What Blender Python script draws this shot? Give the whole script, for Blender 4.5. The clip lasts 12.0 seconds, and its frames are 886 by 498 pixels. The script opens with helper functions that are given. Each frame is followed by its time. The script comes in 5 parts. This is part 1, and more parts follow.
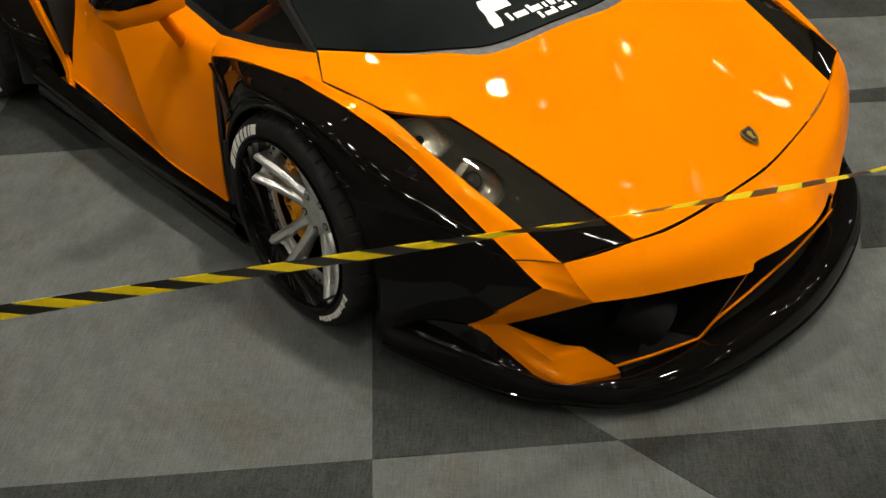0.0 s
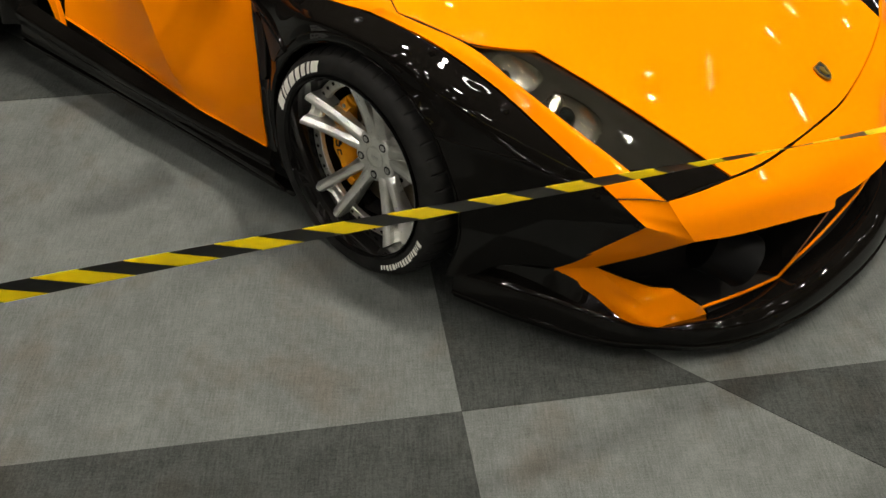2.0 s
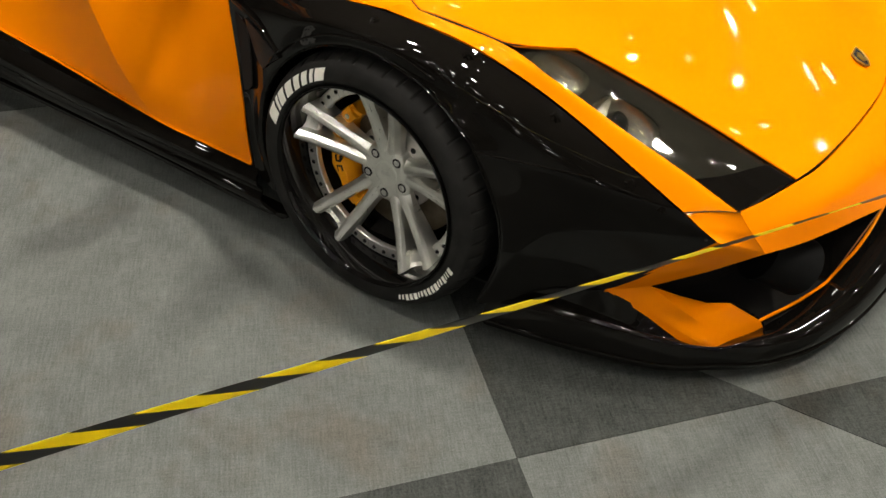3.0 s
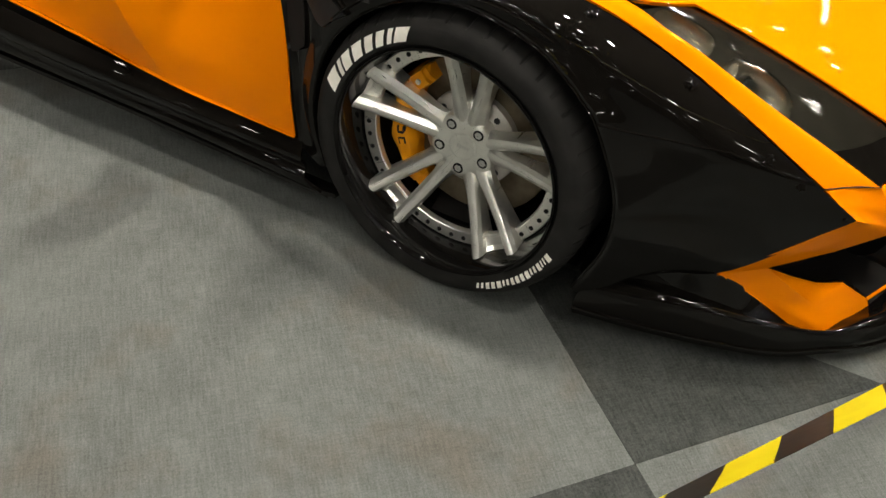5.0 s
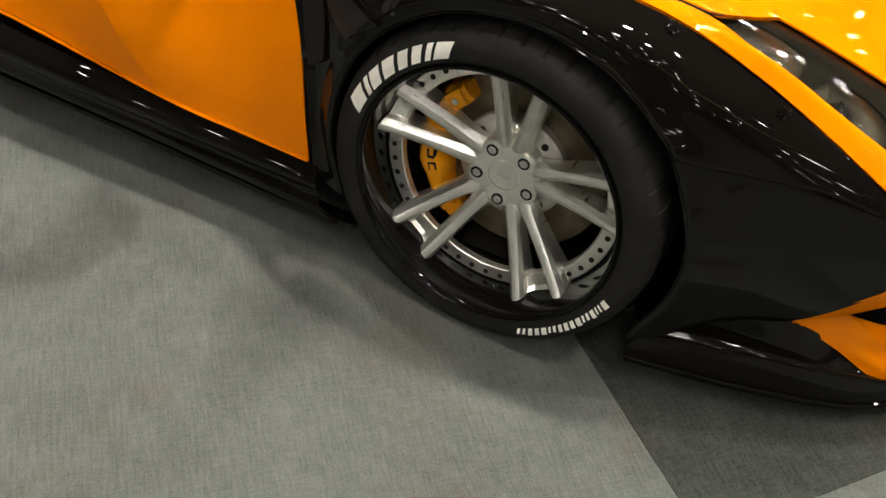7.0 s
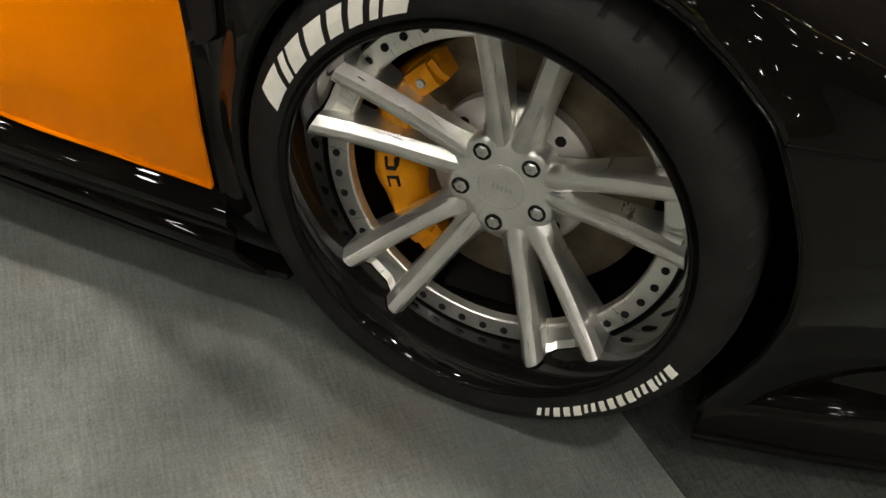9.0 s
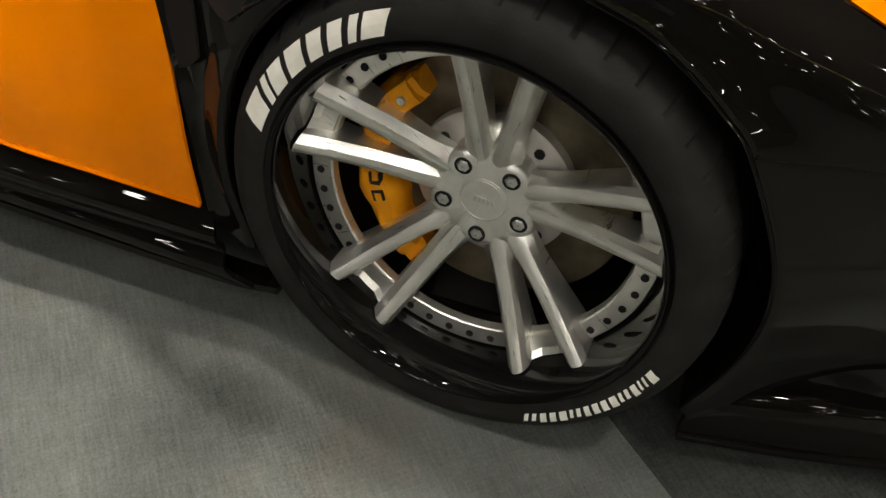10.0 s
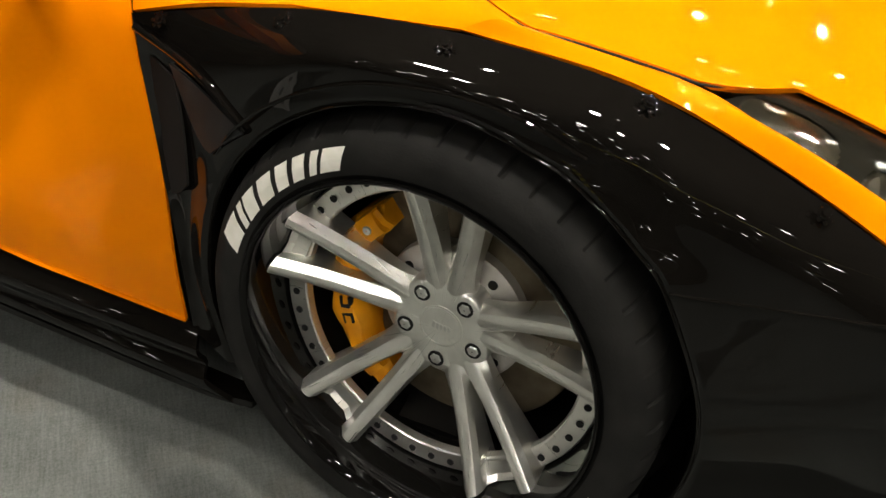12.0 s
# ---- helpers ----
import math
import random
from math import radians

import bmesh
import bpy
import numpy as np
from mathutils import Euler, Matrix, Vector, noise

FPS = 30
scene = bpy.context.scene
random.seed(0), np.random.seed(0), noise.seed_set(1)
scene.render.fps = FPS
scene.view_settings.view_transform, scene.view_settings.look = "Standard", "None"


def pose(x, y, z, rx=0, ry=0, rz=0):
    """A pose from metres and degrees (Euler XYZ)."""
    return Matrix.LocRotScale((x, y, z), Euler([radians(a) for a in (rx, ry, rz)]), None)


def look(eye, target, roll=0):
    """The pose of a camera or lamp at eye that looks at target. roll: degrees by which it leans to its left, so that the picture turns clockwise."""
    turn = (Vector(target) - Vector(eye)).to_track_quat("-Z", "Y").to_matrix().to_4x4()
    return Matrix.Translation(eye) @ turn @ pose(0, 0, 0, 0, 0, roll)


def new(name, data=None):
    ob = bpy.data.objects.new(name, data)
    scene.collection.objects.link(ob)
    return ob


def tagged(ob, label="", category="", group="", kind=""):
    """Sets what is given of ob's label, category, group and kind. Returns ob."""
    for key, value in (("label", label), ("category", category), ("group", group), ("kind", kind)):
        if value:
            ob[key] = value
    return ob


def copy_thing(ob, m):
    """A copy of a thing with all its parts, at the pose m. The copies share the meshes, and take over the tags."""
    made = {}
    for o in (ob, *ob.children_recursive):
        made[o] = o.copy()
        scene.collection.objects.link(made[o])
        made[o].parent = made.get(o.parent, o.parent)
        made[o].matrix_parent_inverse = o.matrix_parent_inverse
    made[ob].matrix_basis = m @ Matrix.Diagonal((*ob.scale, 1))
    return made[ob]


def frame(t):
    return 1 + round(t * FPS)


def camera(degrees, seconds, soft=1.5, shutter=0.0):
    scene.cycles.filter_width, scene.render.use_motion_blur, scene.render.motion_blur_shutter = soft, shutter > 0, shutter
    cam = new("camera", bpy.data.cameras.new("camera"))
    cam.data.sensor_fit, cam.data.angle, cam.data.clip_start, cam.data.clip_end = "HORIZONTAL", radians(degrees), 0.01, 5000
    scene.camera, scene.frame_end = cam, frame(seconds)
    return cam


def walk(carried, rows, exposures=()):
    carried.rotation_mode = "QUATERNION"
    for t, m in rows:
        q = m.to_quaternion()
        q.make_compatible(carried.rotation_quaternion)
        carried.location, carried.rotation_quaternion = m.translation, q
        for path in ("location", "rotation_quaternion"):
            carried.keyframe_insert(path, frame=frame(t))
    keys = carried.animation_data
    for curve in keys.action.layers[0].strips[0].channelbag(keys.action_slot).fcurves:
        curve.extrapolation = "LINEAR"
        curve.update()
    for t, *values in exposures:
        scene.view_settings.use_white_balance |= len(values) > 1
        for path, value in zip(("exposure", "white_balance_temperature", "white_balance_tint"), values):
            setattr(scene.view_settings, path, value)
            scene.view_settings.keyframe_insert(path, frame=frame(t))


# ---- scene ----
cam = camera(50.1, 12.0)
PATH = [
    (0, (1.896, -1.202, 1.975), (0.770, -0.122, 0.724), -3.45),
    (0.5, (1.896, -1.125, 1.940), (0.672, -0.184, 0.668), -6.47),
    (1, (1.845, -1.136, 1.902), (0.628, -0.199, 0.621), -4.98),
    (1.5, (1.669, -1.310, 1.884), (0.617, -0.224, 0.575), -0.19),
    (2, (1.488, -1.473, 1.878), (0.559, -0.294, 0.556), 0.48),
    (2.5, (1.280, -1.472, 1.813), (0.435, -0.237, 0.485), 1.49),
    (3, (1.034, -1.439, 1.762), (0.314, -0.148, 0.414), 3.21),
    (3.5, (0.903, -1.420, 1.704), (0.255, -0.124, 0.325), 4.22),
    (3.7, (0.822, -1.421, 1.686), (0.223, -0.130, 0.282), 5.33),
    (5.5, (0.474, -1.430, 1.593), (0.020, -0.085, 0.185), 9.00),
    (6, (0.405, -1.456, 1.581), (-0.017, -0.095, 0.177), 10.61),
    (6.5, (0.362, -1.419, 1.590), (-0.036, -0.067, 0.171), 11.31),
    (8.3, (0.167, -0.790, 1.092), (-0.202, 0.560, -0.338), 8.0),
    (8.5, (0.165, -0.793, 1.099), (-0.197, 0.561, -0.328), 7.95),
    (9, (0.154, -0.808, 1.121), (-0.172, 0.561, -0.300), 8.10),
    (9.5, (0.164, -0.811, 1.137), (-0.161, 0.564, -0.279), 7.39),
    (10, (0.164, -0.805, 1.158), (-0.148, 0.559, -0.272), 7.00),
    (10.5, (0.170, -0.827, 1.161), (-0.141, 0.575, -0.231), 7.06),
    (11, (0.209, -0.838, 1.181), (-0.129, 0.626, -0.139), 6.94),
    (11.5, (0.262, -0.840, 1.199), (-0.114, 0.684, -0.040), 6.89),
    (12, (0.320, -0.829, 1.208), (-0.204, 0.668, -0.009), 5.43),
]
EXPOSURES = [(0, -0.65), (1, -0.5), (2.5, -0.08), (3.5, 0.07), (5.5, 0.17), (6.5, 0.17), (8.5, 0.06), (10, 0.08), (11, 0.14), (12, 0.15)]
walk(cam, [(t, look(eye, target, roll)) for t, eye, target, roll in PATH], EXPOSURES)
# ---- light of the hall ----
world = bpy.data.worlds.new("hall_air")
scene.world = world
world.use_nodes = True
world.node_tree.nodes["Background"].inputs[0].default_value = (1.0, 0.93, 0.82, 1)
world.node_tree.nodes["Background"].inputs[1].default_value = 0.028
LAMP_Z = 7.5
LAMP_W = 158.0
# rows of high-bay lamps: x, y, share of the usual strength
LAMPS = [(-2.4, -12.2, 1.3), (5.2, -16.0, 1.3), (0.6, -4.4, 0.28), (-2.3, -0.9, 0.42), (2.3, -0.9, 0.95), (-2.8, 1.8, 1.9), (0.8, 1.9, 2.4), (4.2, 2.4, 1.9), (-2.2, 4.4, 0.5), (2.6, 6.6, 0.6), (5.3, 7.5, 0.6)]


# ---- materials ----
def material(name, colour, rough=0.5, metal=0.0, coat=0.0, coat_rough=0.03, spec=0.5):
    m = bpy.data.materials.new(name)
    m.use_nodes = True
    b = m.node_tree.nodes["Principled BSDF"]
    b.inputs["Base Color"].default_value = (*colour, 1)
    b.inputs["Roughness"].default_value = rough
    b.inputs["Metallic"].default_value = metal
    b.inputs["Coat Weight"].default_value = coat
    b.inputs["Coat Roughness"].default_value = coat_rough
    b.inputs["Specular IOR Level"].default_value = spec
    b.inputs["Coat IOR"].default_value = 1.42
    return m


def node(m, kind, **values):
    n = m.node_tree.nodes.new(kind)
    for key, value in values.items():
        n.inputs[key.replace("_", " ")].default_value = value
    return n


def mottled(m, dark, light, scale, detail=6.0, stretch=(1, 1, 1), low=0.35, high=0.65, bump=0.0, fine=0.0):
    """Base colour between two tones by a noise of real-world size, with a finer noise as relief."""
    t = m.node_tree
    b = t.nodes["Principled BSDF"]
    co = t.nodes.new("ShaderNodeTexCoord")
    mp = t.nodes.new("ShaderNodeMapping")
    mp.inputs["Scale"].default_value = stretch
    t.links.new(co.outputs["Object"], mp.inputs["Vector"])
    n = node(m, "ShaderNodeTexNoise", Scale=scale, Detail=detail)
    t.links.new(mp.outputs[0], n.inputs["Vector"])
    r = t.nodes.new("ShaderNodeValToRGB")
    r.color_ramp.elements[0].position, r.color_ramp.elements[1].position = low, high
    r.color_ramp.elements[0].color, r.color_ramp.elements[1].color = (*dark, 1), (*light, 1)
    t.links.new(n.outputs["Fac"], r.inputs["Fac"])
    t.links.new(r.outputs["Color"], b.inputs["Base Color"])
    if bump:
        f = node(m, "ShaderNodeTexNoise", Scale=fine, Detail=4.0)
        t.links.new(mp.outputs[0], f.inputs["Vector"])
        bp = node(m, "ShaderNodeBump", Strength=bump, Distance=0.002)
        t.links.new(f.outputs["Fac"], bp.inputs["Height"])
        t.links.new(bp.outputs[0], b.inputs["Normal"])
    return r


def carpet(name, tone, turn, low, high):
    """Loop-pile carpet: streaks along and across the weave, broad worn patches, brownish soiling."""
    m = material(name, (tone,) * 3, 0.95, spec=0.1)
    t = m.node_tree
    b = t.nodes["Principled BSDF"]
    co = t.nodes.new("ShaderNodeTexCoord")
    mp = t.nodes.new("ShaderNodeMapping")
    mp.inputs["Rotation"].default_value = (0, 0, radians(turn))
    t.links.new(co.outputs["Object"], mp.inputs["Vector"])
    st = t.nodes.new("ShaderNodeMapping")
    st.inputs["Scale"].default_value = (15, 170, 1)
    t.links.new(mp.outputs[0], st.inputs["Vector"])
    streak = node(m, "ShaderNodeTexNoise", Scale=1.0, Detail=5.0, Roughness=0.7)
    t.links.new(st.outputs[0], streak.inputs["Vector"])
    worn = node(m, "ShaderNodeTexNoise", Scale=6.5, Detail=6.0, Roughness=0.68)
    t.links.new(mp.outputs[0], worn.inputs["Vector"])
    ct = t.nodes.new("ShaderNodeMapping")
    ct.inputs["Scale"].default_value = (190, 22, 1)
    t.links.new(mp.outputs[0], ct.inputs["Vector"])
    cross = node(m, "ShaderNodeTexNoise", Scale=1.0, Detail=4.0, Roughness=0.7)
    t.links.new(ct.outputs[0], cross.inputs["Vector"])
    speck = node(m, "ShaderNodeTexNoise", Scale=240.0, Detail=4.0, Roughness=0.65)
    t.links.new(mp.outputs[0], speck.inputs["Vector"])
    add = t.nodes.new("ShaderNodeMath"); add.operation = "MULTIPLY_ADD"
    t.links.new(streak.outputs["Fac"], add.inputs[0]); add.inputs[1].default_value = 0.54
    add2 = t.nodes.new("ShaderNodeMath"); add2.operation = "MULTIPLY_ADD"
    t.links.new(worn.outputs["Fac"], add2.inputs[0]); add2.inputs[1].default_value = 0.50
    add3 = t.nodes.new("ShaderNodeMath"); add3.operation = "MULTIPLY_ADD"
    t.links.new(speck.outputs["Fac"], add3.inputs[0]); add3.inputs[1].default_value = 0.63
    add4 = t.nodes.new("ShaderNodeMath"); add4.operation = "MULTIPLY"
    t.links.new(cross.outputs["Fac"], add4.inputs[0]); add4.inputs[1].default_value = 0.32
    t.links.new(add4.outputs[0], add3.inputs[2])
    t.links.new(add3.outputs[0], add2.inputs[2])
    t.links.new(add2.outputs[0], add.inputs[2])
    r = t.nodes.new("ShaderNodeValToRGB")
    span = node(m, "ShaderNodeMapRange", From_Min=0.80, From_Max=1.18)
    t.links.new(add.outputs[0], span.inputs["Value"])
    r.color_ramp.elements[0].color = (tone * low * 0.93, tone * low, tone * low * 0.94, 1)
    r.color_ramp.elements[1].color = (tone * high * 0.93, tone * high, tone * high * 0.94, 1)
    t.links.new(span.outputs[0], r.inputs["Fac"])
    stain = node(m, "ShaderNodeTexNoise", Scale=3.1, Detail=5.0, Roughness=0.6)
    t.links.new(mp.outputs[0], stain.inputs["Vector"])
    soil = t.nodes.new("ShaderNodeValToRGB")
    soil.color_ramp.elements[0].position, soil.color_ramp.elements[1].position = 0.52, 0.68
    soil.color_ramp.elements[0].color, soil.color_ramp.elements[1].color = (1, 1, 1, 1), (0.86, 0.77, 0.71, 1)
    t.links.new(stain.outputs["Fac"], soil.inputs["Fac"])
    soiled = t.nodes.new("ShaderNodeVectorMath"); soiled.operation = "MULTIPLY"
    t.links.new(r.outputs["Color"], soiled.inputs[0]); t.links.new(soil.outputs["Color"], soiled.inputs[1])
    t.links.new(soiled.outputs["Vector"], b.inputs["Base Color"])
    bp = node(m, "ShaderNodeBump", Strength=0.2, Distance=0.002)
    t.links.new(streak.outputs["Fac"], bp.inputs["Height"])
    t.links.new(bp.outputs[0], b.inputs["Normal"])
    return m


def orange_peel(m, strength=0.03, scale=180.0):
    t = m.node_tree
    co = t.nodes.new("ShaderNodeTexCoord")
    n = node(m, "ShaderNodeTexNoise", Scale=scale, Detail=2.0)
    t.links.new(co.outputs["Object"], n.inputs["Vector"])
    bp = node(m, "ShaderNodeBump", Strength=strength, Distance=0.001)
    t.links.new(n.outputs["Fac"], bp.inputs["Height"])
    t.links.new(bp.outputs[0], t.nodes["Principled BSDF"].inputs["Coat Normal"])
    return m


ORANGE = orange_peel(material("orange_paint", (0.735, 0.192, 0.0006), 0.5, coat=0.65, coat_rough=0.025, spec=0.0))
mottled(ORANGE, (0.720, 0.188, 0.0005), (0.750, 0.196, 0.0008), 3.0)
ORANGE.node_tree.nodes["Principled BSDF"].inputs["Coat IOR"].default_value = 1.25
BLACK = orange_peel(material("gloss_black_paint", (0.006, 0.006, 0.007), 0.5, coat=1.0, coat_rough=0.022, spec=0.0), 0.006, 90.0)
BLACK.node_tree.nodes["Principled BSDF"].inputs["Coat IOR"].default_value = 1.345
mottled(BLACK, (0.0036, 0.0031, 0.0026), (0.0050, 0.0044, 0.0037), 5.0)
SATIN = material("satin_black_plastic", (0.012, 0.012, 0.012), 0.45, spec=0.25)
mottled(SATIN, (0.009, 0.009, 0.009), (0.018, 0.018, 0.018), 40.0, bump=0.15, fine=600.0)
DARK = material("dark_liner", (0.013, 0.012, 0.011), 0.8, spec=0.1)
RUBBER = material("tyre_rubber", (0.012, 0.012, 0.011), 0.72, spec=0.22)
mottled(RUBBER, (0.0078, 0.0076, 0.0070), (0.0155, 0.0150, 0.0138), 22.0, bump=0.25, fine=260.0)
LIP = orange_peel(material("gloss_black_rim", (0.004, 0.0038, 0.0035), 0.5, coat=1.0, coat_rough=0.02, spec=0.0), 0.004, 60.0)
LIP.node_tree.nodes["Principled BSDF"].inputs["Coat IOR"].default_value = 1.28
WHITE = material("white_lettering_paint", (0.92, 0.90, 0.82), 0.6)
mottled(WHITE, (0.88, 0.86, 0.77), (0.95, 0.93, 0.86), 60.0)
BRUSHED = material("brushed_aluminium", (0.80, 0.79, 0.75), 0.38, metal=0.93)
mottled(BRUSHED, (0.80, 0.79, 0.745), (0.93, 0.92, 0.87), 22.0)
bt = BRUSHED.node_tree
brush_at = bt.nodes.new("ShaderNodeTexCoord")
brush_split = bt.nodes.new("ShaderNodeSeparateXYZ")
bt.links.new(brush_at.outputs["Object"], brush_split.inputs[0])
brush_angle = bt.nodes.new("ShaderNodeMath"); brush_angle.operation = "ARCTAN2"
bt.links.new(brush_split.outputs["Z"], brush_angle.inputs[0]); bt.links.new(brush_split.outputs["X"], brush_angle.inputs[1])
brush_out = bt.nodes.new("ShaderNodeVectorMath"); brush_out.operation = "LENGTH"
bt.links.new(brush_at.outputs["Object"], brush_out.inputs[0])
brush_turn = bt.nodes.new("ShaderNodeMath"); brush_turn.operation = "MULTIPLY"; brush_turn.inputs[1].default_value = 70.0
bt.links.new(brush_angle.outputs[0], brush_turn.inputs[0])
brush_far = bt.nodes.new("ShaderNodeMath"); brush_far.operation = "MULTIPLY"; brush_far.inputs[1].default_value = 14.0
bt.links.new(brush_out.outputs["Value"], brush_far.inputs[0])
brush_place = bt.nodes.new("ShaderNodeCombineXYZ")
bt.links.new(brush_turn.outputs[0], brush_place.inputs["X"]); bt.links.new(brush_far.outputs[0], brush_place.inputs["Y"])
brush = node(BRUSHED, "ShaderNodeTexNoise", Scale=1.0, Detail=6.0, Roughness=0.7)
bt.links.new(brush_place.outputs[0], brush.inputs["Vector"])
brush_rough = node(BRUSHED, "ShaderNodeMapRange", From_Min=0.3, From_Max=0.7, To_Min=0.24, To_Max=0.42)
bt.links.new(brush.outputs["Fac"], brush_rough.inputs["Value"])
bt.links.new(brush_rough.outputs[0], bt.nodes["Principled BSDF"].inputs["Roughness"])
brush_bump = node(BRUSHED, "ShaderNodeBump", Strength=0.10, Distance=0.0010)
bt.links.new(brush.outputs["Fac"], brush_bump.inputs["Height"])
bt.links.new(brush_bump.outputs[0], bt.nodes["Principled BSDF"].inputs["Normal"])
STEEL = material("machined_disc_bell", (0.55, 0.53, 0.49), 0.5, metal=0.55)
mottled(STEEL, (0.48, 0.46, 0.42), (0.64, 0.62, 0.58), 14.0, bump=0.1, fine=200.0)
IRON = material("worn_iron_disc", (0.10, 0.08, 0.055), 0.5, metal=0.8)
mottled(IRON, (0.10, 0.080, 0.052), (0.20, 0.165, 0.115), 20.0, bump=0.2, fine=200.0)
CALIPER = material("orange_caliper_paint", (0.75, 0.29, 0.005), 0.4, coat=0.6, coat_rough=0.15, spec=0.1)
mottled(CALIPER, (0.66, 0.25, 0.004), (0.80, 0.32, 0.006), 30.0)
# matt black for bolts, gaps and marks, and for shade painted in as holes
MATT_BLACK_SHADE = material("matt_black_and_hole_shade", (0.004, 0.004, 0.004), 0.9)
NUT = material("dull_steel_nut", (0.70, 0.69, 0.66), 0.38, metal=1.0)
CHROME = material("lamp_reflector_metal", (0.34, 0.32, 0.28), 0.24, metal=0.8)
mottled(CHROME, (0.24, 0.23, 0.20), (0.38, 0.365, 0.32), 9.0, stretch=(1, 6, 1))
SMOKE = material("smoked_lamp_housing", (0.02, 0.019, 0.017), 0.6, spec=0.08)
mottled(SMOKE, (0.012, 0.0115, 0.010), (0.019, 0.018, 0.016), 12.0)
GREY = material("grey_cowl_plastic", (0.11, 0.115, 0.12), 0.55)
mottled(GREY, (0.050, 0.050, 0.050), (0.080, 0.080, 0.080), 50.0, bump=0.2, fine=500.0)
GLASS = material("dark_windscreen_glass", (0.026, 0.032, 0.028), 0.02, spec=0.6)
mottled(GLASS, (0.007, 0.009, 0.009), (0.016, 0.019, 0.018), 1.6)
CABIN = material("dark_cabin_trim", (0.03, 0.028, 0.024), 0.7)
TAN = material("tan_leather", (0.30, 0.10, 0.02), 0.6)
mottled(TAN, (0.24, 0.08, 0.015), (0.34, 0.12, 0.025), 18.0)
GOLD = material("gold_badge_metal", (0.55, 0.38, 0.08), 0.3, metal=1.0)
YELLOW = material("yellow_tape_film", (0.86, 0.73, 0.018), 0.4)
mottled(YELLOW, (0.80, 0.67, 0.014), (0.90, 0.78, 0.022), 30.0, bump=0.2, fine=60.0)
yt = YELLOW.node_tree
thin = yt.nodes.new("ShaderNodeBsdfTranslucent")
thin.inputs["Color"].default_value = (0.90, 0.78, 0.03, 1)
film_mix = yt.nodes.new("ShaderNodeMixShader")
film_mix.inputs[0].default_value = 0.5
yt.links.new(yt.nodes["Principled BSDF"].outputs[0], film_mix.inputs[1])
yt.links.new(thin.outputs[0], film_mix.inputs[2])
yt.links.new(film_mix.outputs[0], yt.nodes["Material Output"].inputs["Surface"])
TAPE_BLACK = material("black_tape_print", (0.012, 0.011, 0.010), 0.42)
mottled(TAPE_BLACK, (0.009, 0.009, 0.008), (0.018, 0.017, 0.015), 30.0, bump=0.2, fine=60.0)
CARPET_LIGHT = carpet("light_grey_carpet", 0.094, 50, 0.66, 1.34)
CARPET_DARK = carpet("charcoal_carpet", 0.0355, 50, 0.52, 1.48)
CEILING = material("dark_hall_ceiling", (0.10, 0.10, 0.095), 0.9)
mottled(CEILING, (0.07, 0.07, 0.066), (0.13, 0.13, 0.12), 0.7)
WALL = material("dark_hall_wall", (0.20, 0.19, 0.17), 0.9)
mottled(WALL, (0.15, 0.14, 0.13), (0.26, 0.25, 0.22), 0.5)
CARD = material("white_printed_board", (0.55, 0.54, 0.52), 0.45)
mottled(CARD, (0.46, 0.46, 0.45), (0.62, 0.61, 0.59), 16.0)
STAND = material("silver_sign_base", (0.72, 0.71, 0.69), 0.35, metal=0.6)
INK = material("dark_print", (0.02, 0.035, 0.035), 0.5)
MESH_GREY = material("grille_mesh_black", (0.005, 0.005, 0.005), 0.6, spec=0.1)

LENS = bpy.data.materials.new("clear_lamp_cover")
LENS.use_nodes = True
lt = LENS.node_tree
lt.nodes.remove(lt.nodes["Principled BSDF"])
mix = lt.nodes.new("ShaderNodeMixShader")
gl = lt.nodes.new("ShaderNodeBsdfGlossy"); gl.inputs["Roughness"].default_value = 0.03
tr = lt.nodes.new("ShaderNodeBsdfTransparent"); tr.inputs["Color"].default_value = (0.90, 0.89, 0.85, 1)
lw = lt.nodes.new("ShaderNodeLayerWeight"); lw.inputs["Blend"].default_value = 0.2
fr = lt.nodes.new("ShaderNodeMath"); fr.operation = "MULTIPLY_ADD"; fr.inputs[1].default_value = 0.4; fr.inputs[2].default_value = 0.025
lt.links.new(lw.outputs["Facing"], fr.inputs[0])
lt.links.new(fr.outputs[0], mix.inputs[0]); lt.links.new(tr.outputs[0], mix.inputs[1]); lt.links.new(gl.outputs[0], mix.inputs[2])
lt.links.new(mix.outputs[0], lt.nodes["Material Output"].inputs["Surface"])

GLOW = bpy.data.materials.new("lamp_diffuser")
GLOW.use_nodes = True
gt = GLOW.node_tree
gt.nodes.remove(gt.nodes["Principled BSDF"])
em = gt.nodes.new("ShaderNodeEmission")
em.inputs["Color"].default_value = (1.0, 0.95, 0.86, 1)
em.inputs["Strength"].default_value = 160.0
gt.links.new(em.outputs[0], gt.nodes["Material Output"].inputs["Surface"])


SPOT_GLOW = GLOW.copy()
SPOT_GLOW.name = "spotlight_diffuser"
SPOT_GLOW.node_tree.nodes["Emission"].inputs["Strength"].default_value = 90.0


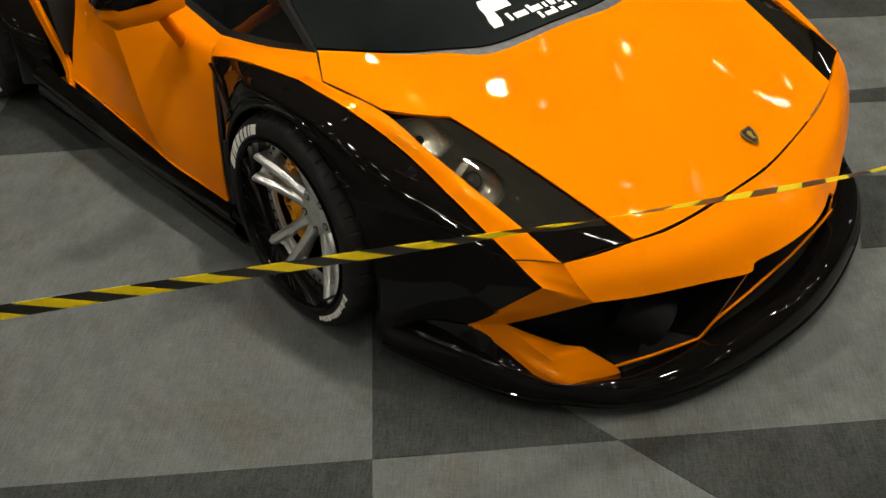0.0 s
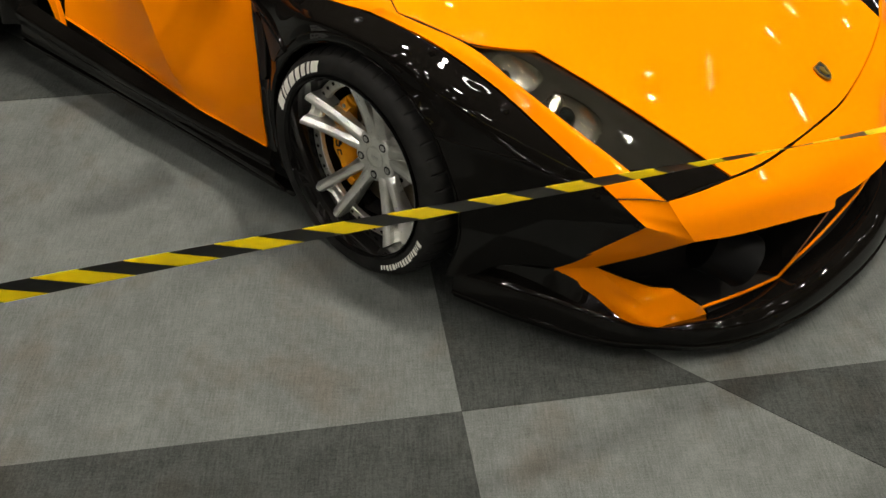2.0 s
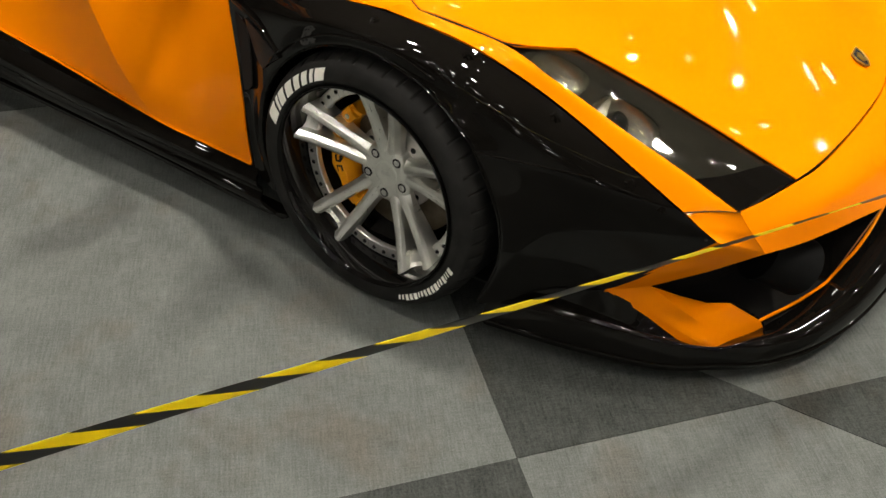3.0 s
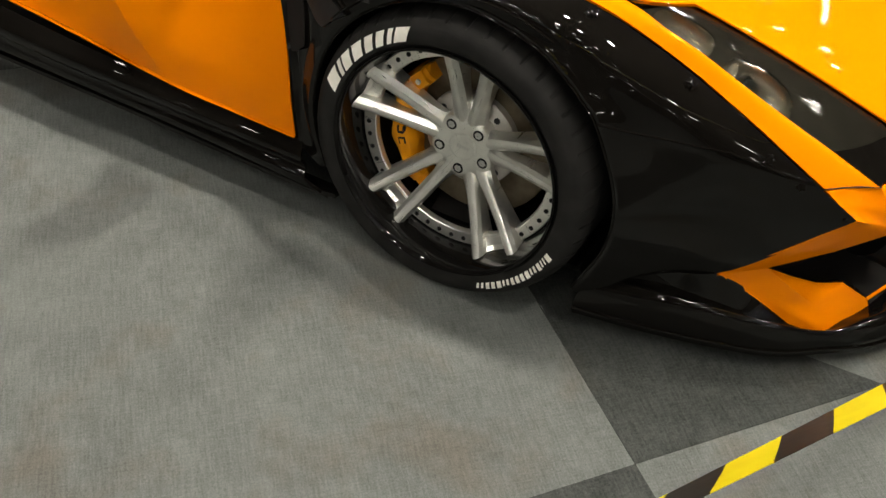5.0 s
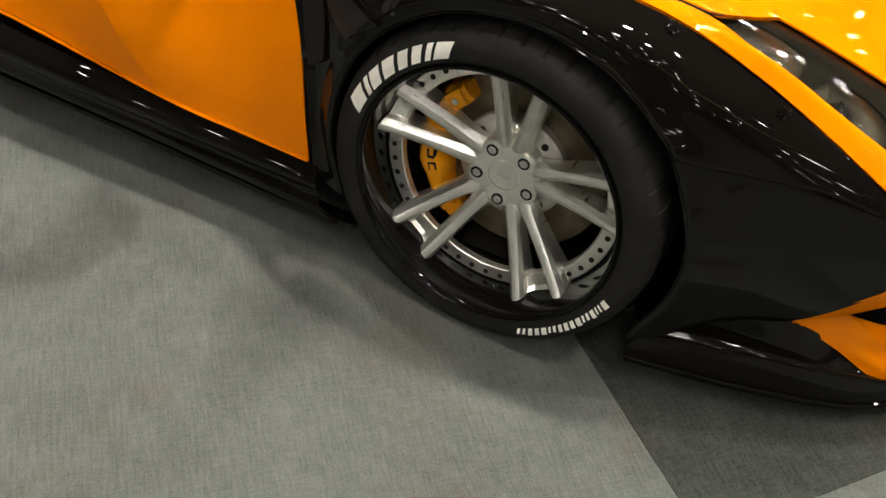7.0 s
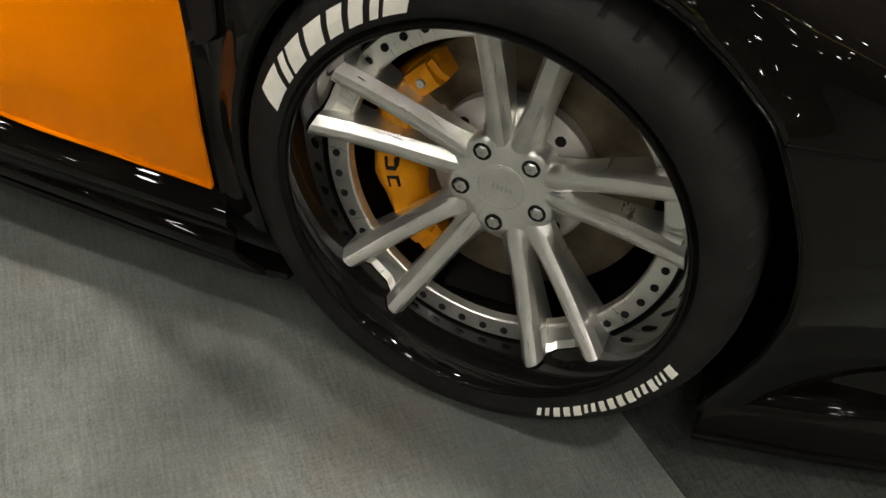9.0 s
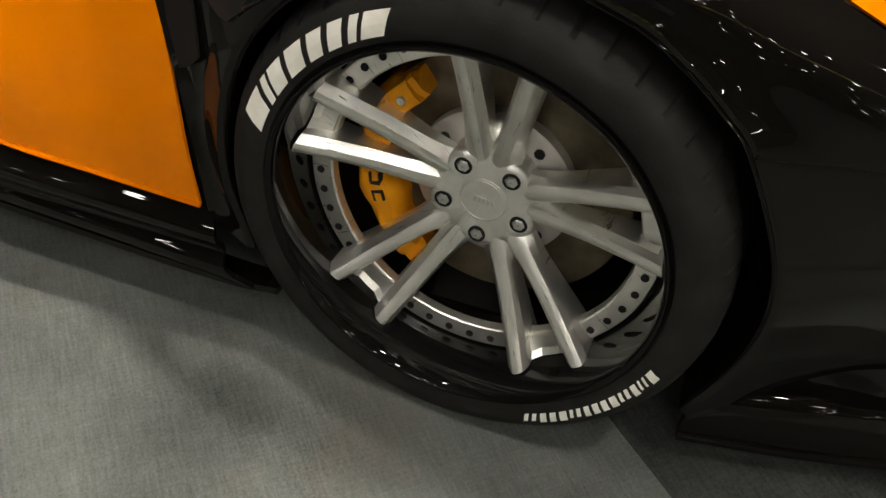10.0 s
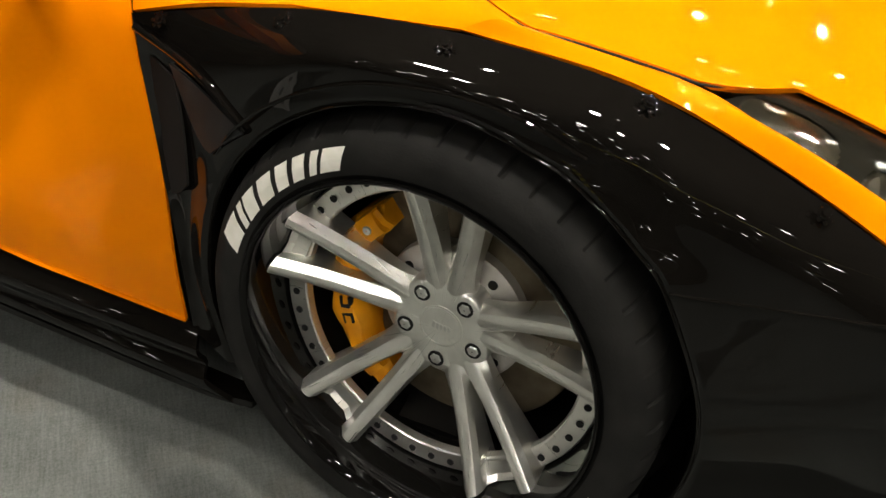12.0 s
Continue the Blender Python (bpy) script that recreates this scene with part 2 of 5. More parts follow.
# ---- mesh helpers ----
def mesh_object(name, verts, faces, mat, parent=None, label="", m=None, smooth=True, sharp=35):
    me = bpy.data.meshes.new(name)
    me.from_pydata([tuple(v) for v in verts], [], faces)
    bm = bmesh.new()
    bm.from_mesh(me)
    bmesh.ops.recalc_face_normals(bm, faces=bm.faces)
    bm.to_mesh(me)
    bm.free()
    if smooth:
        me.shade_smooth()
        me.set_sharp_from_angle(angle=radians(sharp))
    for x in mat if isinstance(mat, (list, tuple)) else [mat]:
        me.materials.append(x)
    ob = new(name, me)
    if parent:
        ob.parent = parent
    if m:
        ob.matrix_basis = m
    return tagged(ob, label)


def cr(points, n):
    """n + 1 points on a smooth curve through the given ones."""
    p = [Vector(q) for q in points]
    if len(p) == 2:
        return [p[0].lerp(p[1], k / n) for k in range(n + 1)]
    p = [2 * p[0] - p[1]] + p + [2 * p[-1] - p[-2]]
    out = []
    for k in range(n + 1):
        f = k / n * (len(p) - 3)
        i = min(int(f), len(p) - 4)
        t = f - i
        a, b, c, d = p[i:i + 4]
        out.append(0.5 * (2 * b + (c - a) * t + (2 * a - 5 * b + 4 * c - d) * t * t + (3 * b - a - 3 * c + d) * t ** 3))
    return out


def loft(rows, nu, nv):
    """A grid of points on the smooth surface through rows of guide points."""
    lines = [cr(r, nu) for r in rows]
    columns = [cr([l[k] for l in lines], nv) for k in range(nu + 1)]
    return [[columns[k][j] for k in range(nu + 1)] for j in range(nv + 1)]


def shell(grid, thick, side):
    """Verts and faces of a panel of that thickness; side: a point on its inner side."""
    nv, nu = len(grid), len(grid[0])
    side = Vector(side)
    normals = []
    for j in range(nv):
        for k in range(nu):
            du = grid[j][min(k + 1, nu - 1)] - grid[j][max(k - 1, 0)]
            dv = grid[min(j + 1, nv - 1)][k] - grid[max(j - 1, 0)][k]
            n = du.cross(dv)
            n = n.normalized() if n.length > 1e-9 else Vector((0, 0, 1))
            normals.append(n)
    front = [p for row in grid for p in row]
    mid = front[len(front) // 2]
    sign = 1 if normals[len(normals) // 2].dot(side - mid) > 0 else -1
    verts = front + [p + n * thick * sign for p, n in zip(front, normals)]
    o = nv * nu
    faces = []
    for j in range(nv - 1):
        for k in range(nu - 1):
            a = j * nu + k
            faces += [(a, a + 1, a + nu + 1, a + nu), (o + a, o + a + nu, o + a + nu + 1, o + a + 1)]
    rim = [k for k in range(nu)] + [j * nu + nu - 1 for j in range(1, nv)] + [(nv - 1) * nu + k for k in range(nu - 2, -1, -1)] + [j * nu for j in range(nv - 2, 0, -1)]
    for a, b in zip(rim, rim[1:] + rim[:1]):
        faces.append((a, b, o + b, o + a))
    return verts, faces


YC = 0.95


def flip(p):
    return (p[0], 2 * YC - p[1], p[2])


def whole(row):
    """A row of guide points from the car's right side to its middle, carried on to the left side."""
    return list(row) + [flip(p) for p in reversed(row[:-1])]


def panel(name, rows, mat, parent, label="", thick=0.006, nu=32, nv=12, both=False, side=(0, YC, 0.2)):
    v, f = shell(loft(rows, nu, nv), thick, side)
    ob = mesh_object(name, v, f, mat, parent, label)
    if both:
        v, f = shell(loft([[flip(p) for p in r] for r in rows], nu, nv), thick, side)
        mesh_object(name, v, f, mat, parent, label)
    return ob


def revolve(profile, n, a0=0.0, a1=360.0):
    """Turn (radius, depth) points about the wheel's axis; depth runs inward along +y."""
    full = abs(a1 - a0) >= 359.9
    steps = n if full else n + 1
    verts, faces, m = [], [], len(profile)
    for i in range(steps):
        a = radians(a0 + (a1 - a0) * i / n)
        verts += [(r * math.cos(a), d, r * math.sin(a)) for r, d in profile]
    for i in range(n):
        b = (i + 1) % steps
        for k in range(m - 1):
            faces.append((i * m + k, i * m + k + 1, b * m + k + 1, b * m + k))
    return verts, faces


def prism(outline, depth, m=None):
    """Verts and faces of an outline in x and z, made thick along +y."""
    n = len(outline)
    verts = [Vector((x, 0, z)) for x, z in outline] + [Vector((x, depth, z)) for x, z in outline]
    if m:
        verts = [m @ v for v in verts]
    faces = [tuple(range(n)), tuple(range(2 * n - 1, n - 1, -1))] + [(k, (k + 1) % n, n + (k + 1) % n, n + k) for k in range(n)]
    return verts, faces


def sweep(line, radius, sides=8):
    """A round bar along a line."""
    verts, faces = [], []
    for k, p in enumerate(line):
        t = (line[min(k + 1, len(line) - 1)] - line[max(k - 1, 0)]).normalized()
        u = t.cross(Vector((0.01, 0.02, 1))).normalized()
        w = t.cross(u)
        verts += [p + radius * (math.cos(2 * math.pi * s / sides) * u + math.sin(2 * math.pi * s / sides) * w) for s in range(sides)]
    for k in range(len(line) - 1):
        for s in range(sides):
            e = (s + 1) % sides
            faces.append((k * sides + s, k * sides + e, (k + 1) * sides + e, (k + 1) * sides + s))
    faces += [tuple(range(sides)), tuple(range((len(line) - 1) * sides, len(line) * sides))]
    return verts, faces


def slab(name, x0, x1, y0, y1, z0, z1, mat, parent=None, label=""):
    v = [(x, y, z) for x in (x0, x1) for y in (y0, y1) for z in (z0, z1)]
    f = [(0, 1, 3, 2), (4, 6, 7, 5), (0, 4, 5, 1), (2, 3, 7, 6), (0, 2, 6, 4), (1, 5, 7, 3)]
    return mesh_object(name, v, f, mat, parent, label, smooth=False)


# ---- hall: floor, walls, ceiling, lamps ----
H = 38.0
floor = tagged(slab("floor", -H, H, -H, H, -0.12, 0.0, CARPET_LIGHT), "light grey loop-pile carpet with worn patches", "floor", kind="structure")
for nm, b in (("wall_north", (-H, H, H, H + 0.2)), ("wall_south", (-H, H, -H - 0.2, -H)), ("wall_east", (H, H + 0.2, -H, H)), ("wall_west", (-H - 0.2, -H, -H, H))):
    tagged(slab(nm, *b, -0.12, 8.6, WALL), "dark plain exhibition hall wall", "wall", kind="structure")
tagged(slab("ceiling", -H, H, -H, H, 8.6, 8.8, CEILING), "dark exhibition hall ceiling", "ceiling", kind="structure")

A0 = Vector((0.590, -0.251, 0))
PHI = radians(47.45)
E1 = Vector((math.cos(PHI), math.sin(PHI), 0))
E2 = Vector((-math.sin(PHI), math.cos(PHI), 0))
S = 0.65
X0 = (-1.575, 1.653)


def inlay(corners):
    """A piece of charcoal carpet laid into the light one; corners in steps along the two seams."""
    pts = [A0 + E1 * u + E2 * v for u, v in corners]
    n = len(pts)
    v = [p + Vector((0, 0, 0.002)) for p in pts] + [p - Vector((0, 0, 0.01)) for p in pts]
    f = [tuple(range(n)), tuple(range(2 * n - 1, n - 1, -1))] + [(k, (k + 1) % n, n + (k + 1) % n, n + k) for k in range(n)]
    mesh_object("carpet_piece", v, f, CARPET_DARK, floor, "charcoal carpet inlay", smooth=False)


inlay([(0, 0), (S, 0), (0, S)])
inlay([(0, 0), (-1.6, 0), (-1.6, -1.6), (0, -1.6)])
inlay([(S, 0), (S + 2.2, 0), (S + 2.2, -1.4), (S + 1.4, -1.4)])
inlay([X0, (X0[0] + 0.62, X0[1]), (X0[0], X0[1] + 0.62)])
inlay([X0, (X0[0] - 1.3, X0[1]), (X0[0] - 1.3, X0[1] - 1.3), (X0[0], X0[1] - 0.9)])
inlay([(1.58, 0.70), (2.6, 0.70), (2.6, 0.98), (1.72, 1.10)])
inlay([(1.75, 1.60), (3.4, 1.50), (3.4, 1.72), (1.75, 1.68)])
inlay([(1.9, 2.35), (4.0, 2.2), (4.0, 3.2), (2.0, 3.2)])


def ceiling_lamp(x, y, share):
    lamp = tagged(new("ceiling_lamp"), "bright round high-bay lamp under the ceiling", "lamp", "high-bay lamps")
    lamp.location = (x, y, LAMP_Z)
    r = 0.20 if y < 4 else 0.09
    prof = [(0.02, -0.55), (0.10, -0.50), (0.14, -0.30), (r + 0.10, -0.12), (r + 0.07, 0.02), (r + 0.04, 0.02), (r, -0.10)]
    v, f = revolve(prof, 24)
    mesh_object("reflector", [(p[0], p[2], -p[1]) for p in v], f, SATIN, lamp)
    v, f = revolve([(0.001, 0.0), (r, 0.0), (r, 0.02), (0.001, 0.02)], 24)
    mesh_object("diffuser", [(p[0], p[2], p[1]) for p in v], f, GLOW, lamp)
    v, f = sweep([Vector((0, 0, 0.5)), Vector((0, 0, 8.6 - LAMP_Z))], 0.012)
    mesh_object("cable", v, f, SATIN, lamp)
    light = bpy.data.lights.new("lamp_light", "AREA")
    light.shape, light.size, light.energy, light.color = "DISK", 2 * r, LAMP_W * share, (1.0, 0.93, 0.82)
    ob = new("lamp_light", light)
    ob.location = (x, y, LAMP_Z - 0.04)
    return lamp


for q in LAMPS:
    ceiling_lamp(*q)


def track_lamp(x, y, z, r):
    spot = tagged(new("track_spotlight"), "small bright spotlight hanging under the ceiling", "spotlight", "track spotlights")
    spot.location = (x, y, z)
    v, f = revolve([(0.02, -0.40), (r, -0.36), (r * 1.15, -0.05), (r * 1.2, 0.03), (r * 1.1, 0.03), (r, -0.03)], 16)
    mesh_object("housing", [(p[0], p[2], -p[1]) for p in v], f, SATIN, spot)
    v, f = revolve([(0.001, 0.0), (r, 0.0), (r, 0.01), (0.001, 0.01)], 16)
    mesh_object("diffuser", [(p[0], p[2], p[1]) for p in v], f, SPOT_GLOW, spot)
    v, f = sweep([Vector((0, 0, 0.36)), Vector((0, 0, 8.61 - z))], 0.010)
    mesh_object("rod", v, f, SATIN, spot)
    return spot


for y, z, x0, step, count in ((-5.2, 6.8, -5.5, 1.9, 6), (-8.2, 6.6, -7.0, 1.9, 8), (-11.0, 6.4, -7.5, 2.9, 6), (-15.0, 7.0, -10.0, 4.0, 6), (-20.0, 7.2, -12.0, 5.0, 6)):
    for k in range(count):
        track_lamp(x0 + step * k + random.uniform(-0.4, 0.4), y + random.uniform(-0.3, 0.3), z, 0.11 + 0.03 * (k % 3))

# spotlight rows over the stands on the far side of the car
for x, y, r in ((1.7, 2.5, 0.06), (2.8, 5.0, 0.08), (4.1, 6.0, 0.05), (5.8, 10.1, 0.16), (7.4, 9.4, 0.16), (7.5, 11.6, 0.18), (5.0, 13.3, 0.18), (8.3, 14.3, 0.20), (2.4, 16.9, 0.22), (3.2, 18.0, 0.22), (4.6, 27.0, 0.30), (-2.4, 16.7, 0.30), (-3.0, 9.0, 0.16)):
    track_lamp(x, y, 7.4, r)

for x, z in ((9.5, 6.6), (13.5, 6.8), (18.0, 6.8), (24.0, 7.0), (31.0, 7.2)):
    for k in range(5):
        track_lamp(x + random.uniform(-0.8, 0.8), -14.0 + 4.6 * k + random.uniform(-0.8, 0.8), z, 0.15 + 0.05 * (k % 3))

# lamps of the far stands
for k in range(7):
    a = radians(-34 - 12.0 * k)
    for far, z in ((29.0, 3.6), (31.0, 5.2), (33.0, 6.9)):
        if (k + int(far)) % 3:
            track_lamp((far + random.uniform(-2, 2)) * math.cos(a + random.uniform(-0.05, 0.05)), (far + random.uniform(-2, 2)) * math.sin(a), z + random.uniform(-0.4, 0.4), random.choice((0.28, 0.36, 0.46)))

# ---- the car ----
car = tagged(new("sports_car"), "low orange sports car with gloss black wide-body parts on grey carpet", "car")

# bonnet
hood_rows = [
    whole([(-0.074, 0.252, 0), (0.110, 0.372, 0), (0.215, 0.465, 0), (0.313, 0.560, 0), (0.385, 0.760, 0), (0.425, YC, 0)]),
    whole([(0.056, 0.156, 0), (0.20, 0.30, 0), (0.30, 0.42, 0), (0.39, 0.55, 0), (0.47, 0.75, 0), (0.51, YC, 0)]),
    whole([(0.250, 0.190, 0), (0.34, 0.31, 0), (0.42, 0.44, 0), (0.50, 0.58, 0), (0.565, 0.76, 0), (0.60, YC, 0)]),
    whole([(0.345, 0.325, 0), (0.42, 0.40, 0), (0.50, 0.48, 0), (0.58, 0.60, 0), (0.66, 0.77, 0), (0.695, YC, 0)]),
    whole([(0.60, 0.375, 0), (0.64, 0.43, 0), (0.69, 0.51, 0), (0.74, 0.62, 0), (0.79, 0.78, 0), (0.815, YC, 0)]),
    whole([(0.886, 0.430, 0), (0.897, 0.48, 0), (0.912, 0.55, 0), (0.930, 0.65, 0), (0.950, 0.79, 0), (0.962, YC, 0)]),
]
# one smooth crown through a few heights of the bonnet
CROWN = [(-0.074, 0.252, 0.757), (0.056, 0.150, 0.766), (0.254, 0.186, 0.714), (0.343, 0.320, 0.683), (0.60, 0.375, 0.588), (0.886, 0.426, 0.481), (0.935, 0.66, 0.467), (0.965, YC, 0.456), (0.885, YC, 0.500), (0.313, 0.56, 0.760), (0.425, YC, 0.785), (0.65, YC, 0.655), (0.56, 0.60, 0.655)]


def crown_terms(x, y):
    q = (y - YC) ** 2
    return [1, x, x * x, q, q * x, q * q, x ** 3]


crown_fit = np.linalg.lstsq(np.array([crown_terms(x, y) for x, y, z in CROWN]), np.array([z for x, y, z in CROWN]), rcond=None)[0]


def crown(x, y):
    return float(np.dot(crown_fit, crown_terms(x, y)))


hood_lines = [cr(r, 60) for r in hood_rows]
hood_flat = [[a.lerp(b, k / 7) for a, b in zip(r0, r1)] for r0, r1 in zip(hood_lines, hood_lines[1:]) for k in range(7)] + [hood_lines[-1]]
hood_grid = [[Vector((p.x, p.y, crown(p.x, p.y))) for p in row] for row in hood_flat]
v, f = shell(hood_grid, 0.004, (0, YC, 0))
mesh_object("hood", v, f, ORANGE, car, "glossy orange bonnet")
nj = len(hood_grid) - 1
for line in ([hood_grid[j][0] for j in range(0, 22)], [hood_grid[j][-1] for j in range(0, 22)], hood_grid[nj]):
    v, f = sweep([p + Vector((0, 0, 0.0004)) for p in line], 0.0016, 6)
    mesh_object("panel_gap", v, f, MATT_BLACK_SHADE, car, "dark gap beside the bonnet")

# front bumper skin, nose
bumper_rows = [
    [(0.722, 0.168, 0.483), (0.768, 0.204, 0.4860), (0.818, 0.236, 0.4845), (0.857, 0.330, 0.478), (0.890, 0.428, 0.473), (0.917, 0.54, 0.467), (0.938, 0.66, 0.459), (0.947, 0.725, 0.455), (0.957, 0.80, 0.451), (0.968, YC, 0.446)],
    [(0.760, 0.172, 0.458), (0.810, 0.208, 0.450), (0.858, 0.242, 0.436), (0.910, 0.345, 0.427), (0.955, 0.45, 0.418), (0.991, 0.57, 0.406), (1.020, 0.69, 0.395), (1.027, 0.735, 0.396), (1.046, 0.82, 0.394), (1.062, YC, 0.398)],
    [(0.800, 0.180, 0.432), (0.848, 0.222, 0.408), (0.894, 0.264, 0.382), (0.950, 0.372, 0.361), (1.000, 0.486, 0.342), (1.043, 0.60, 0.320), (1.083, 0.712, 0.298), (1.080, 0.742, 0.316), (1.106, 0.83, 0.322), (1.126, YC, 0.336)],
]
bumper_rows[0][4:] = [(x, y, crown(x - 0.004, y) - 0.003) for x, y, z in bumper_rows[0][4:]]
side_rows = [[r[0], r[1], r[2]] for r in bumper_rows] + [
    [(0.705, 0.146, 0.334), (0.752, 0.169, 0.334), (0.796, 0.206, 0.322)],
    [(0.600, 0.118, 0.231), (0.645, 0.140, 0.241), (0.690, 0.166, 0.252)],
]
side_lines = [cr(r, 12) for r in side_rows]
side_grid = [[a.lerp(b, k / 6) for a, b in zip(r0, r1)] for r0, r1 in zip(side_lines, side_lines[1:]) for k in range(6)] + [side_lines[-1]]
for over_side in (0, 1):
    v, f = shell([[Vector(flip(p)) if over_side else p for p in row] for row in side_grid], 0.010, (0.4, YC, 0.3))
    mesh_object("bumper_side", v, f, ORANGE, car, "orange side and upper arm of the front bumper", sharp=50)
panel("bumper", [whole(r[2:]) for r in bumper_rows], ORANGE, car, "glossy orange front bumper", nu=72, nv=12, thick=0.010, side=(0.4, YC, 0.3))
seam = cr([(0.716, 0.165, 0.4855), (0.768, 0.2035, 0.4875), (0.819, 0.2355, 0.4865)], 12)
for sgn in (0, 1):
    v, f = sweep([Vector(flip(p)) if sgn else p for p in seam], 0.0013, 6)
    mesh_object("panel_gap", v, f, MATT_BLACK_SHADE, car)
# lower arm: an outer side that stands steep, a flat top that runs in to the duct
arm_low = [(0.600, 0.118, 0.231), (0.645, 0.140, 0.208), (0.704, 0.160, 0.182), (0.770, 0.176, 0.150), (0.836, 0.202, 0.116), (0.866, 0.222, 0.098)]
arm_fold = [(0.690, 0.166, 0.252), (0.730, 0.181, 0.220), (0.776, 0.196, 0.188), (0.817, 0.221, 0.152), (0.863, 0.243, 0.118), (0.886, 0.258, 0.096)]
arm_in = [(0.690, 0.166, 0.252), (0.750, 0.216, 0.212), (0.806, 0.268, 0.176), (0.856, 0.288, 0.186), (0.928, 0.341, 0.122), (0.944, 0.352, 0.090)]
arm_foot = [(x + 0.002 * k, y - 0.001 * k, z - 0.010 * k) for k, (x, y, z) in enumerate(arm_low)]


def creased(rows, nu, nv):
    """A grid with straight steps between the points of its rows."""
    lines = [[Vector(a).lerp(Vector(b), k / nu) for a, b in zip(r, r[1:]) for k in range(nu)] + [Vector(r[-1])] for r in rows]
    return [[a.lerp(b, k / nv) for a, b in zip(r0, r1)] for r0, r1 in zip(lines, lines[1:]) for k in range(nv)] + [lines[-1]]


for name, rows, inner in (("bumper_lower_arm", [arm_foot, arm_low, arm_fold], (0.8, 0.6, 0.1)), ("bumper_ledge", [arm_fold, arm_in], (0.75, 0.35, 0.0))):
    for over_side in (0, 1):
        v, f = shell([[Vector(flip(p)) if over_side else p for p in row] for row in creased(rows, 6, 4)], 0.008, flip(inner) if over_side else inner)
        mesh_object(name, v, f, ORANGE, car, sharp=42)
duct_wall = [(x - 0.012, y + 0.012, z - 0.075) for x, y, z in arm_in]
panel("bumper_ledge_wall", [arm_in, duct_wall], BLACK, car, thick=0.006, nu=32, nv=3, both=True, side=(0.6, 0.2, 0.0))
lip_line = cr([(0.926, 0.339, 0.121), (0.984, 0.445, 0.127), (1.026, 0.555, 0.122), (1.034, 0.588, 0.120), (1.050, 0.612, 0.165), (1.064, 0.650, 0.190), (1.078, 0.752, 0.205), (1.090, YC, 0.215)], 40)
lip_line = lip_line + [Vector(flip(p)) for p in reversed(lip_line[:-1])]
v, f = sweep(lip_line, 0.0042)
mesh_object("lower_lip", v, f, ORANGE, car, "thin orange edge under the intake")

# intake behind the bumper
panel("intake_back", [
    whole([(0.66, 0.22, 0.37), (0.78, 0.36, 0.36), (0.90, 0.66, 0.32), (0.93, YC, 0.32)]),
    whole([(0.64, 0.22, 0.10), (0.76, 0.36, 0.10), (0.90, 0.66, 0.10), (0.93, YC, 0.10)]),
], DARK, car, "black intake backing", nu=40, nv=4, side=(0, YC, 0.3))
panel("intake_floor", [
    whole([(0.62, 0.16, 0.20), (0.78, 0.23, 0.13), (0.90, 0.29, 0.095), (0.965, 0.37, 0.098), (1.05, 0.66, 0.110), (1.075, YC, 0.125)]),
    whole([(0.60, 0.22, 0.18), (0.70, 0.40, 0.14), (0.82, 0.50, 0.11), (0.90, 0.66, 0.11), (0.92, YC, 0.11)]),
], DARK, car, nu=40, nv=4, side=(0.5, YC, 0))
for sgn in (0, 1):
    pts = [(1.032, 0.590, 0.118), (1.076, 0.705, 0.294), (0.985, 0.66, 0.300), (0.945, 0.56, 0.118)]
    pts = [Vector(flip(p) if sgn else p) for p in pts]
    d = Vector((0.0, 0.012, 0.0))
    v = [p for p in pts] + [p + d for p in pts]
    mesh_object("intake_divider", v, [(0, 1, 2, 3), (7, 6, 5, 4), (0, 1, 5, 4), (1, 2, 6, 5), (2, 3, 7, 6), (3, 0, 4, 7)], BLACK, car, smooth=False)
    v, f = sweep([Vector(flip(p)) if sgn else Vector(p) for p in cr([(1.034, 0.590, 0.120), (1.056, 0.648, 0.200), (1.078, 0.705, 0.292)], 8)], 0.0016, 6)
    mesh_object("divider_edge", v, f, TAN, car, "thin tan edge of the intake divider")
    duct = cr([(0.86, 0.42, 0.26), (0.93, 0.47, 0.22), (0.96, 0.49, 0.20)], 6)
    v, f = sweep([Vector(flip(p)) if sgn else p for p in duct], 0.075, 20)
    mesh_object("intake_duct", v, f, MESH_GREY, car)

# splitter roll round the nose
roll_top = [(0.42, 0.12, 0.235), (0.60, 0.122, 0.226), (0.728, 0.184, 0.152), (0.826, 0.240, 0.092), (0.892, 0.290, 0.090), (0.950, 0.372, 0.100), (1.028, 0.582, 0.110), (1.076, YC, 0.120)]
roll_in = [(0.40, 0.092, 0.140), (0.60, 0.112, 0.142), (0.746, 0.152, 0.124), (0.846, 0.202, 0.100), (0.905, 0.268, 0.108), (0.965, 0.360, 0.108), (1.045, 0.575, 0.118), (1.092, YC, 0.128)]
roll_out = [(0.338, 0.028), (0.540, 0.066), (0.756, 0.128), (0.880, 0.206), (0.985, 0.286), (1.080, 0.421), (1.156, 0.640), (1.195, YC)]
CROWNING = (0.016, 0.018, 0.020, 0.022, 0.024, 0.024, 0.024, 0.024)


def roll(turn, drop=0.0):
    """A line along the rounded splitter: from its inner edge over the crown to its outer edge."""
    c, d = math.cos(radians(turn)), math.sin(radians(turn))
    return whole([(a[0] + (b[0] - a[0]) * (d - drop), a[1] + (b[1] - a[1]) * (d - drop), 0.066 + (a[2] - 0.066) * c + h * math.sin(radians(2 * turn)) - 0.45 * drop) for a, b, h in zip(roll_in, roll_out, CROWNING)])


